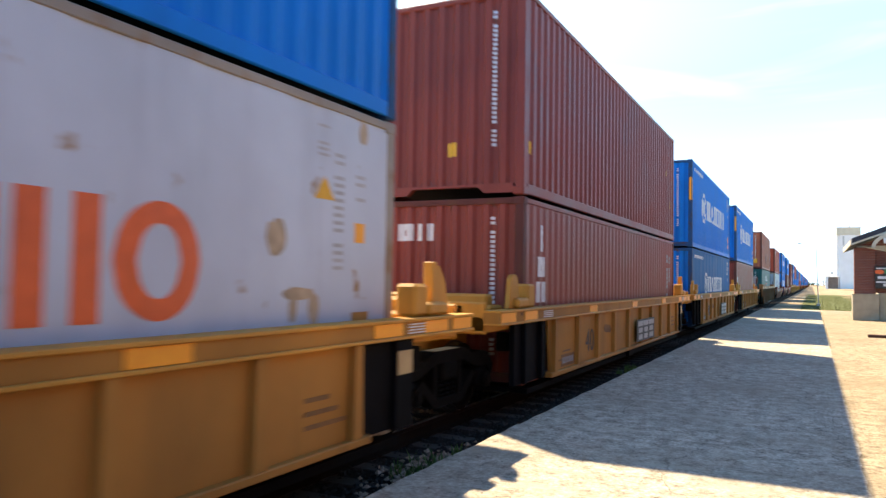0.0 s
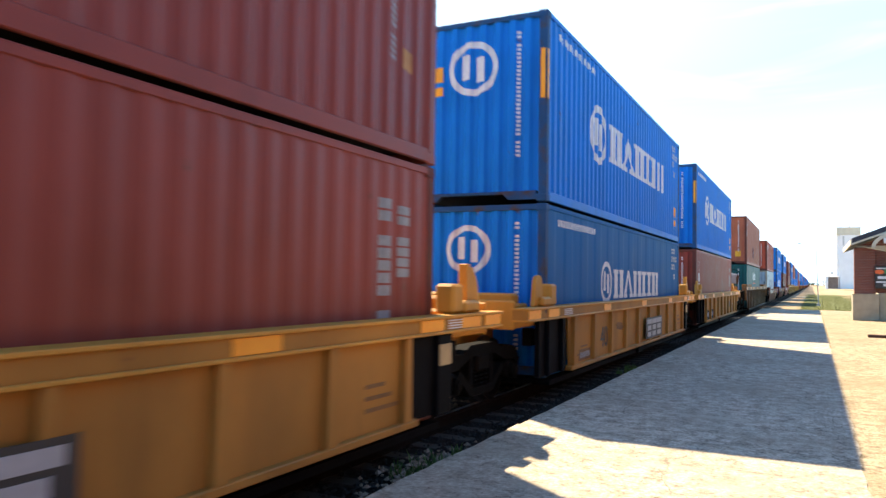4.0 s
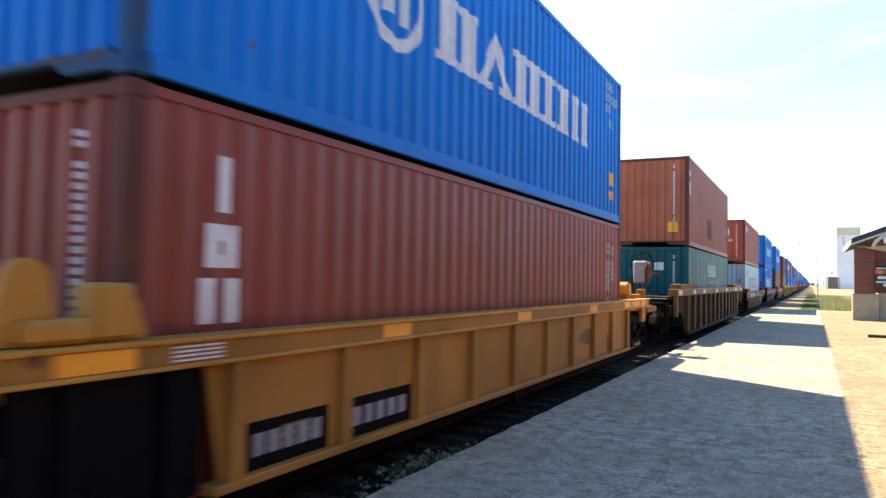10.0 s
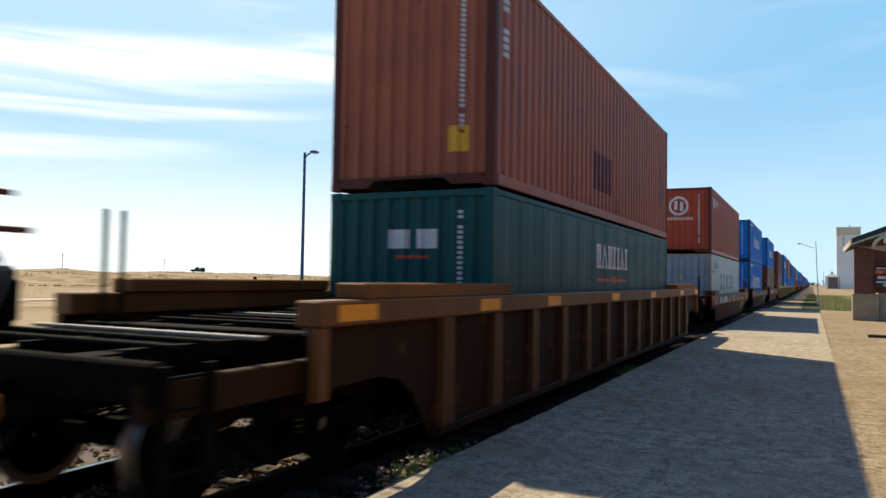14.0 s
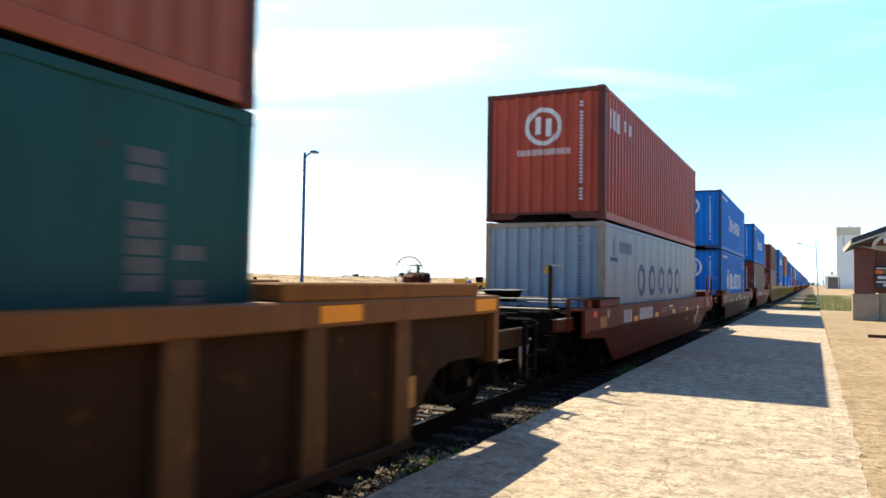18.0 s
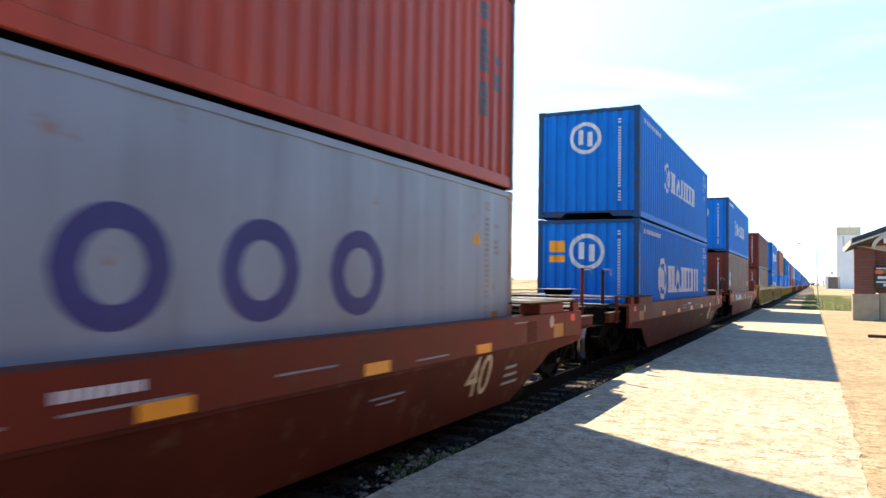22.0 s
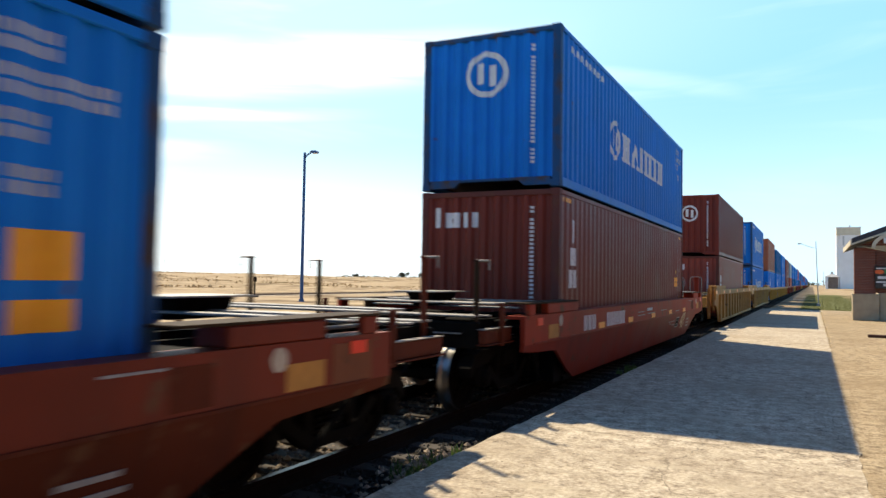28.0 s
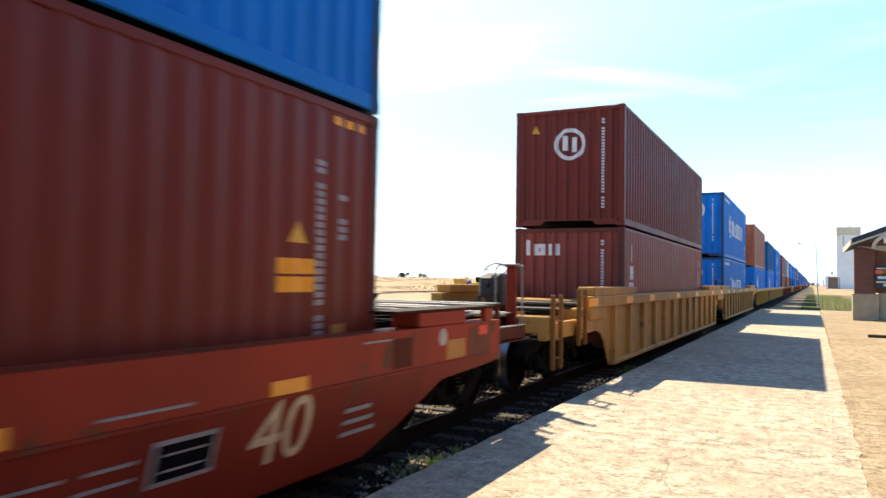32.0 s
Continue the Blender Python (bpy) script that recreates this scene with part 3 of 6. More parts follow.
def coupler(car, y0, y1):
    """y0 at the car, y1 at the knuckle."""
    bm = bmesh.new()
    s = 1 if y1 > y0 else -1
    box(bm, -0.09, 0.09, y0, y1 - s * 0.25, 0.78, 0.96, 0.02)
    box(bm, -0.17, 0.15, y1 - s * 0.3, y1 - s * 0.02, 0.74, 1.0, 0.04)
    box(bm, 0.05, 0.2, y1 - s * 0.12, y1 + s * 0.1, 0.72, 1.02, 0.03)
    rod(bm, (0.1, y1 - s * 0.05, 0.68), (0.1, y1 - s * 0.05, 1.06), 0.03, 8)
    part("coupler", bm, GRIME, car)
    bm = bmesh.new()
    pts = [Vector((0.3, y0, 0.72)), Vector((0.32, y0 + (y1 - y0) * 0.4, 0.5)), Vector((0.22, y0 + (y1 - y0) * 0.75, 0.4)), Vector((0.12, y1, 0.52))]
    for a, b in zip(pts, pts[1:]):
        rod(bm, a, b, 0.025, 8)
    part("air_hose", bm, BLACK, car)


def brake_stand(car, x, y, paint_mat, lift=0.0, foot=None, wheel=(-0.14, 0.02, 0.1), case=None):
    """A hand-brake housing on its stand, with its wheel and chain box."""
    z = 1.2 + lift
    bm = bmesh.new()
    box(bm, x - 0.17, x + 0.15, y, y + 0.3, z, z + 0.53, 0.04)
    box(bm, x - 0.12, x + 0.1, y + 0.3, y + 0.36, z + 0.08, z + 0.42, 0.02)
    if case:
        box(bm, x - 0.13, x + 0.1, y + 0.3, y + 0.46, z + 0.2, z + 0.46, 0.05)
    stand = part("brake_housing", bm, case or paint_mat, car, "pale steel brake housing" if case else "")
    bm = bmesh.new()
    if case:
        rod(bm, (x + 0.1, y + 0.19, z + 0.3), (x + 0.2, y + 0.19, z + 0.3), 0.19, 20)
        rod(bm, (x + 0.18, y + 0.19, z + 0.3), (x + 0.22, y + 0.19, z + 0.3), 0.08, 14)
        box(bm, x + 0.1, x + 0.19, y - 0.01, y + 0.2, z - 0.02, z + 0.34, 0.02)
        rod(bm, (x + 0.12, y + 0.1, z + 0.42), (x + 0.12, y + 0.75, z + 0.42), 0.016, 8)
        rod(bm, (x + 0.12, y + 0.1, z + 0.24), (x + 0.12, y + 0.85, z + 0.24), 0.016, 8)
    else:
        box(bm, x - 0.14, x + 0.12, y - 0.24, y - 0.003, z + 0.16, z + 0.5, 0.05)
        rod(bm, (x, y - 0.3, z + 0.36), (x, y - 0.2, z + 0.36), 0.05, 10)
    part("gear_case", bm, GEAR_RUST if case else paint_mat if foot or paint_mat is SLATE else DARK_RED, stand)
    bm = bmesh.new()
    box(bm, x - 0.035, x + 0.035, y + 0.06, y + 0.16, 0.85, z + 0.03)
    part("stand_leg", bm, foot or paint_mat, stand)
    bm = bmesh.new()
    box(bm, x - 0.16, x - 0.12, y - 0.2, y - 0.16, 1.0, z + 0.18)
    part("stand_leg", bm, foot or paint_mat, stand)
    bm = bmesh.new()
    zc, yc, x = z + 0.42 + wheel[2], y + wheel[1], x + wheel[0]
    ring(bm, (x, yc, zc), 0.27, 0.014, "Y", 28, 6)
    for k in range(4):
        a = math.pi / 4 + k * math.pi / 2
        rod(bm, (x, yc + 0.02, zc), (x + 0.27 * math.cos(a), yc, zc + 0.27 * math.sin(a)), 0.01, 6)
    part("brake_wheel", bm, GRIME if foot else GALV, stand, "thin steel handwheel")


def walkway(car, y0, y1, z, half, mat, n=6, slat=None):
    """An open crossover platform of bars on two bearers."""
    for x in (-half * 0.8, half * 0.8, 0.0):
        bm = bmesh.new()
        box(bm, x - 0.04, x + 0.04, min(y0, y1), max(y0, y1), z - 0.14, z - 0.03)
        frame_part = part("bearer", bm, mat, car)
    for i in range(n):
        y = y0 + (y1 - y0) * (i + 0.5) / n
        bm = bmesh.new()
        box(bm, -half, half, y - 0.04, y + 0.04, z - 0.03, z, 0.006)
        # with a slat tone given, every fourth bar stays bright as a painted highlight
        part("walkway_slat", bm, (slat or GALV) if slat and i % 4 != 1 else GALV, frame_part)


def hand_post(car, x, y, z0, z1, mat, width=0.12):
    bm = bmesh.new()
    box(bm, x - width / 2, x + width / 2, y - 0.03, y + 0.03, z0, z1, 0.01)
    box(bm, x - width * 0.55, x + width * 0.55, y - 0.04, y + 0.04, z1, z1 + 0.02)
    post = part("handrail_post", bm, mat, car)
    bm = bmesh.new()
    rod(bm, (x, y, z1 + 0.012), (x + (0.16 if x > 0 else -0.16), y, z1 + 0.012), 0.012, 8)
    rod(bm, (x + (0.16 if x > 0 else -0.16), y, z1 + 0.012), (x + (0.16 if x > 0 else -0.16), y, z1 - 0.1), 0.012, 8)
    part("grab_iron", bm, GALV, post, "thin pale grab iron")


def end_rungs(car, x, y, z0, z1, n, mat, depth=0.36):
    """Side ladder with n rungs."""
    bm = bmesh.new()
    for yy in (y, y + depth):
        box(bm, x - 0.03, x + 0.03, yy - 0.03, yy + 0.03, z0, z1, 0.006)
    lad = part("ladder", bm, mat, car)
    for i in range(n):
        z = z0 + (z1 - z0) * (i + 0.6) / n
        bm = bmesh.new()
        rod(bm, (x, y, z), (x, y + depth, z), 0.014, 8)
        part("rung", bm, mat, lad)


def flat_mark(car, name, mat, y0, y1, z0, z1, x, label=""):
    part(name, boxes((x - 0.002, x + 0.004, y0, y1, z0, z1)), mat, car, label)


def smudge(car, yc, zc, ry, rz, x, seed):
    """A thin uneven patch where writing was painted over."""
    r, bm = random.Random(seed), bmesh.new()
    pts = []
    for i in range(18):
        a, k = 2 * math.pi * i / 18, r.uniform(0.7, 1.1)
        pts.append((yc + ry * k * math.cos(a), zc + rz * k * math.sin(a)))
    extrude_yz(bm, pts, x - 0.002, x + 0.003)
    part("painted_out_patch", bm, STAIN_BROWN, car, "smudged painted-out patch")


def number_mark(car, mat, yc, zc, size, x):
    me = lettering("40", size, Matrix.Translation((x + 0.002, yc, zc)) @ SIDE_FACING)
    part("number_mark", me, mat, car, "large painted figures 40").data.materials.append(mat)


# ---- well cars: y = 0 is where the containers' front ends stand, x = 0 the track's middle ----
def yellow_articulated(first=False, last=False, numbered=True):
    """A unit of a three-unit car: ribbed sides under a box sill, a truck shared with the next unit."""
    car = tagged(new("well_car"), "yellow articulated intermodal well car with ribbed sides and black end panels", "rail car", "well cars of the train")
    y0, y1, rear = -1.45, (13.83 if last else 13.43), (11.88 if last else 11.33)
    for s in (1, -1):
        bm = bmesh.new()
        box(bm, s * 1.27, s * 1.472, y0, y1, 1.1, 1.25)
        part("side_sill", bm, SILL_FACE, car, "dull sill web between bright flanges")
        # flanges in the brighter yellow, the sill's catch light painted on
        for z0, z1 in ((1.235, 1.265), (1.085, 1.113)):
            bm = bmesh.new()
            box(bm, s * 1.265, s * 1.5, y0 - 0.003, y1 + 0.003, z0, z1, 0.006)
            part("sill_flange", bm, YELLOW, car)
        bm = bmesh.new()
        extrude_yz(bm, [(0.62, 0.31), (rear - 0.14, 0.31), (rear + 0.02, 1.1), (0.46, 1.1)], s * 1.385, s * 1.42)
        part("side_plate", bm, DARK_YELLOW, car)
        bm = bmesh.new()
        box(bm, s * 1.34, s * 1.49, 0.5, rear + 0.1, 0.27, 0.335, 0.01)
        part("bottom_chord", bm, DARK_YELLOW, car)
        for i in range(10):
            y = 0.7 + (rear - 0.8) / 9 * i
            bm = bmesh.new()
            extrude_yz(bm, [(y - 0.07, 0.335), (y + 0.07, 0.335), (y + 0.05, 1.085), (y - 0.05, 1.085)], s * 1.415, s * 1.485)
            part("rib", bm, DARK_YELLOW, car)
        for a, b in ((-0.76, 0.45), (rear + 0.03, 12.3 if last else 11.87)):
            bm = bmesh.new()
            box(bm, s * 1.33, s * 1.4, a, b, 0.3, 1.083)
            for yb in ((a + 0.25, b - 0.32) if a < 0 else ()):
                box(bm, s * 1.4, s * 1.46, yb, yb + 0.1, 0.3, 1.083, 0.01)
            part("end_panel", bm, BLACK, car, "black-painted end panel")
        if not last:
            part("end_post", boxes((s * 1.3, s * 1.45, 11.875, 12.19, 0.28, 1.083, 0.015)), BLACK, car, "black-painted upright post")
            flat_mark(car, "tan_plate", TAN_PLATE, 11.9, 12.16, 0.77, 0.98, s * 1.452, "small tan data plate")
    for y in (-1.15, -0.35, 2.7, 5.9, 9.2, 11.7, 12.6, 13.2):
        flat_mark(car, "reflector", REFLECT, y - 0.24, min(y + 0.24, y1 - 0.02), 1.118, 1.23, 1.475, "amber reflective strip")
    for y in (0.35, 12.25):
        bm = bmesh.new()
        for i in range(4):
            box(bm, 1.473, 1.477, y - 0.2, y + 0.2, 1.127 + 0.026 * i, 1.139 + 0.026 * i)
        part("small_writing", bm, MARK_WHITE, car)["kind"] = "stuff"
    part("well_floor", boxes((-1.3, 1.3, 0.0, 12.2, 0.1, 0.17), (-1.36, 1.36, 5.9, 6.3, 0.1, 0.3)), BLACK, car)
    if numbered:
        number_mark(car, MARK_BLACK, 2.66, 0.63, 0.52, 1.422)
        part("stencil_band", boxes((1.418, 1.423, 1.1, 1.76, 0.36, 0.53)), STAIN_BROWN, car, "faded dark stencil with pale writing")
        bm = bmesh.new()
        for i in range(5):
            box(bm, 1.422, 1.426, 1.16 + 0.115 * i, 1.24 + 0.115 * i, 0.4, 0.49)
        part("small_writing", bm, MARK_FADED, car)["kind"] = "stuff"
        smudge(car, 3.85, 0.78, 0.3, 0.09, 1.422, 4)
        part("logo_plate", boxes((1.484, 1.492, 6.04, 7.88, 0.38, 0.84)), MARK_BLACK, car, "black plate with pale logo blocks")
        for a, w in ((6.14, 0.5), (6.68, 0.5), (7.22, 0.58)):
            bm = boxes((1.49, 1.497, a, a + w, 0.7, 0.8), (1.49, 1.497, a + w * 0.14, a + w * 0.86, 0.56, 0.66), (1.49, 1.497, a + w * 0.14, a + w * 0.86, 0.42, 0.52))
            part("logo_block", bm, PALE_GREY_MARK, car)
    if last:
        smudge(car, 9.0, 0.71, 0.42, 0.14, 1.422, 5)
        part("stencil_band", boxes((1.418, 1.424, 10.28, 10.78, 0.38, 0.69)), STAIN_BROWN, car, "faded dark stencil panel")
        part("stencil_edge", boxes((1.422, 1.427, 10.26, 10.8, 0.69, 0.705)), MARK_FADED, car)
        for a, b in ((0.8, 1.75), (1.98, 3.05)):
            part("stencil_band", boxes((1.418, 1.424, a, b, 0.34, 0.66)), BLACK, car, "black stencil band with pale writing")
            bm = bmesh.new()
            for i in range(5):
                c = a + 0.1 + (b - a - 0.15) * i / 5
                box(bm, 1.423, 1.428, c, c + (b - a) * 0.12, 0.43, 0.58)
            part("small_writing", bm, MARK_FADED, car)["kind"] = "stuff"
    bm = bmesh.new()
    for i in range(3):
        box(bm, 1.42, 1.425, 1.0 + 0.1 * i, 1.55, 0.45 + 0.06 * i, 0.475 + 0.06 * i)
        if not last:
            box(bm, 1.42, 1.425, 10.6, 11.15 - 0.12 * i, 0.5 + 0.1 * i, 0.535 + 0.1 * i)
    part("small_writing", bm, MARK_BROWN, car)["kind"] = "stuff"
    for s, a, b, lo in ((-1, -0.1, y0, first), (1, 12.3, y1, last)):
        bm = bmesh.new()
        box(bm, -1.3, 1.3, a, b, 1.0, 1.2, 0.02)
        box(bm, -0.45, 0.45, a, b + s * 0.35, 0.72, 1.02, 0.03)
        tone = DARK_YELLOW if last and s > 0 else YELLOW
        deck = part("end_deck", bm, tone, car)
        bm = bmesh.new()
        box(bm, -1.25, 1.25, a + s * 0.35, b - s * 0.25, 1.2, 1.215)
        part("tread_plate", bm, GALV, deck, "worn bright tread plate")
        for x in (-1.3, 1.3) if s > 0 and not last else ():
            bm = bmesh.new()
            yb = a + s * 0.45
            extrude_yz(bm, [(yb, 1.2), (yb + s * 0.42, 1.2), (yb + s * 0.3, 1.62), (yb + s * 0.18, 1.76), (yb, 1.78)], x - 0.03, x + 0.03)
            box(bm, x - 0.055, x + 0.055, yb - s * 0.02, yb + s * 0.07, 1.2, 1.8, 0.01)
            part("gusset", bm, YELLOW, deck)
        bm = bmesh.new()
        box(bm, -1.3, 1.3, b - s * 0.06, b, 0.98, 1.36, 0.02)
        part("end_bulkhead", bm, tone, deck)
        for x in (-1, 1):
            for yc, zt in ((a + s * 0.57, 1.7), (a + s * 0.02, 1.54)) if s < 0 else ():
                bm = bmesh.new()
                arc = [(yc + 0.13 * math.cos(q), zt - 0.12 + 0.12 * math.sin(q)) for q in (math.pi * i / 8 for i in range(9))]
                extrude_yz(bm, [(yc + 0.19, 1.272)] + arc + [(yc - 0.19, 1.272)], x * 1.3, x * 1.36)
                part("guide_plate", bm, YELLOW, deck)
            bm = bmesh.new()
            box(bm, x * 1.2, x * 1.42, a - s * 0.04, a + s * 0.22, 1.27, 1.58, 0.03)
            box(bm, x * 1.25, x * 1.44, a + s * 0.22, a + s * 0.62, 1.27, 1.4, 0.03)
            if not (last and s > 0):
                part("corner_guide", bm, YELLOW, deck)
        bm = bmesh.new()
        box(bm, -1.0, 1.0, a + s * 0.4, a + s * 0.62, 1.25, 1.44, 0.03)
        box(bm, -1.1, 1.1, a + s * 0.3, a + s * 0.7, 1.18, 1.3, 0.03)
        for x in (-0.95, -0.3, 0.3, 0.95):
            box(bm, x - 0.05, x + 0.05, a + s * 0.55, b, 1.2, 1.32, 0.01)
        part("cross_member", bm, tone, deck)
        bm = bmesh.new()
        box(bm, 1.12, 1.26, b - s * 0.9, b - s * 0.75, 0.72, 0.96, 0.01)
        part("step_plate", bm, GRIME, deck)
    truck(car, -1.95)
    if last:
        truck(car, 14.15)
        bm = bmesh.new()
        rod(bm, (-0.2, 13.0, 1.45), (1.2, 13.0, 1.45), 0.17, 32)
        rod(bm, (-0.24, 13.0, 1.45), (1.24, 13.0, 1.45), 0.13, 32)
        part("air_tank", bm, YELLOW, car, "yellow cylindrical air reservoir")
        walkway(car, 13.9, 15.0, 1.15, 1.2, OLD_YELLOW, 5, DARK_STEEL)
        part("corner_block", boxes((1.17, 1.33, 13.92, 14.2, 1.1, 1.47, 0.02)), OLD_YELLOW, car)
        for x in (-1.32, 1.32):
            part("side_beam", boxes((x - 0.05, x + 0.05, 14.2, 15.3, 0.93, 1.06, 0.01)), OLD_YELLOW, car)
        for y in (15.3, 15.46):
            part("handrail_post", boxes((-1.275, -1.225, y - 0.025, y + 0.025, 1.0, 1.88, 0.008)), CAR_BROWN, car)
        part("step_plate", boxes((1.3, 1.37, 13.62, 14.0, 0.75, 1.12, 0.01)), DARK_YELLOW, car)
        bm = bmesh.new()
        box(bm, -0.3, 0.3, 13.6, 15.0, 0.72, 1.0, 0.03)
        box(bm, -1.35, 1.35, 14.9, 15.05, 0.86, 1.1, 0.02)
        part("end_sill", bm, CAR_BROWN, car)
        coupler(car, 15.0, 15.5)
    return car


def rib_sided(body, label, step=False):
    """A long single well with deep ribbed sides and open end platforms."""
    car = tagged(new("well_car"), label, "rail car", "well cars of the train")
    for s in (1, -1):
        bm = bmesh.new()
        up = 0.0 if step else 0.07
        box(bm, s * 1.26, s * 1.5, -3.5 if step else -3.91, 15.75 if step else 16.1, 1.18 + up, 1.38 + up, 0.015)
        part("side_sill", bm, body if step else DULL_SILL, car)
        bm = bmesh.new()
        arch = [(14.15, 0.12), (14.3, 0.32), (14.5, 0.56), (14.75, 0.72), (15.05, 0.78), (15.75, 0.77), (15.92, 0.7), (16.1, 0.68)]
        extrude_yz(bm, [(16.1, 1.18 + up), (-3.91, 1.18 + up)] + [(12.19 - y, z) for y, z in arch[::-1]] + arch, s * 1.37, s * 1.4)
        part("side_plate", bm, body, car)
        bm = bmesh.new()
        box(bm, s * 1.36, s * 1.49, -1.9, 14.1, 0.1, 0.19, 0.012)
        part("bottom_chord", bm, body, car)
        for i in range(13):
            y = -1.7 + 1.3 * i
            bm = bmesh.new()
            extrude_yz(bm, [(y - 0.14, 0.19), (y + 0.14, 0.19), (y + 0.12, 1.178 + up), (y - 0.12, 1.178 + up)], s * 1.395, s * 1.48)
            part("rib", bm, body if step else RIB_RUST, car)
        for y in () if step else (-3.91, 15.96):
            part("end_post", boxes((s * 1.39, s * 1.49, y, y + 0.14, 0.7, 1.248, 0.01)), DULL_SILL, car)
        for a, b in ((-3.3, 0.0), (12.2, 15.5)):
            bm = bmesh.new()
            box(bm, s * 1.2, s * 1.49, a, b, 1.38 + up, 1.53 + up * 0.8, 0.015)
            part("guide_box", bm, OLD_YELLOW if not step else body, car)
        for a, b in ((-3.5, -2.55), (14.75, 16.3)):
            bm = bmesh.new()
            box(bm, s * 1.3, s * 1.48, a, b, 0.98, 1.2, 0.015)
            if step:
                part("end_bracket", bm, body, car)
    for y in (-3.4, -0.7, 1.6, 5.2, 8.8, 12.9, 15.7):
        flat_mark(car, "reflector", REFLECT, y - 0.28, y + 0.28, 1.215 + up, 1.345 + up, 1.5, "amber reflective strip")
    flat_mark(car, "amber_label", AMBER_LABEL, 13.99, 14.12, 0.46, 0.74, 1.481, "dull amber paper label")
    part("well_floor", boxes((-1.3, 1.3, 0.0, 12.2, 0.1, 0.17)), BLACK, car)
    for s, a, b, tip in ((-1, -0.3, -3.5, -5.35), (1, 12.5, 15.75, 17.6)):
        bm = bmesh.new()
        box(bm, -1.26, 1.26, a, a + s * 0.9, 0.95, 1.25, 0.02)
        box(bm, -0.38, 0.38, a, tip, 0.7, 1.02, 0.03)
        box(bm, -1.3, 1.3, b - s * 0.12, b + s * 0.1, 0.85, 1.18, 0.02)
        box(bm, -1.38, 1.38, tip - s * 0.1, tip, 0.86, 1.12, 0.02)
        for x in (-1.27, 1.27):
            bm2 = bmesh.new()
            box(bm2, x - 0.06, x + 0.06, b, tip, 0.76, 1.0, 0.01)
            part("side_beam", bm2, body, car)
        part("end_frame", bm, body if step else GRIME, car)
        walkway(car, a + s * 1.0, b - s * 0.15, 1.22, 1.15, GRIME, 5, DARK_STEEL)
        walkway(car, b + s * 0.15, tip - s * 0.12, 1.2, 1.25, GRIME, 4, DARK_STEEL)
        end_rungs(car, 1.42, tip - (0.45 if s > 0 else -0.05), 0.35, 1.42 if step else 1.1, 4, OLD_YELLOW if step else GRIME)
        if step:
            end_rungs(car, 1.42, b + (0.15 if s > 0 else -0.5), 0.6, 1.5, 3, OLD_YELLOW)
            if s > 0:
                hand_post(car, 1.1, tip - s * 0.1, 1.1, 1.75, CAR_BROWN, 0.06)
        else:
            if s < 0:
                hand_post(car, -1.1, tip - s * 0.1, 1.1, 1.75, CAR_BROWN)
                for y in (-3.42, -3.62):
                    part("handrail_post", boxes((-1.22, -1.18, y - 0.02, y + 0.02, 1.2, 2.24, 0.006)), CAR_BROWN, car)
        truck(car, (-4.3 if s < 0 else 16.5) if step else (-3.65 if s < 0 else 15.85))
        coupler(car, tip, tip + s * 0.55)
    return car


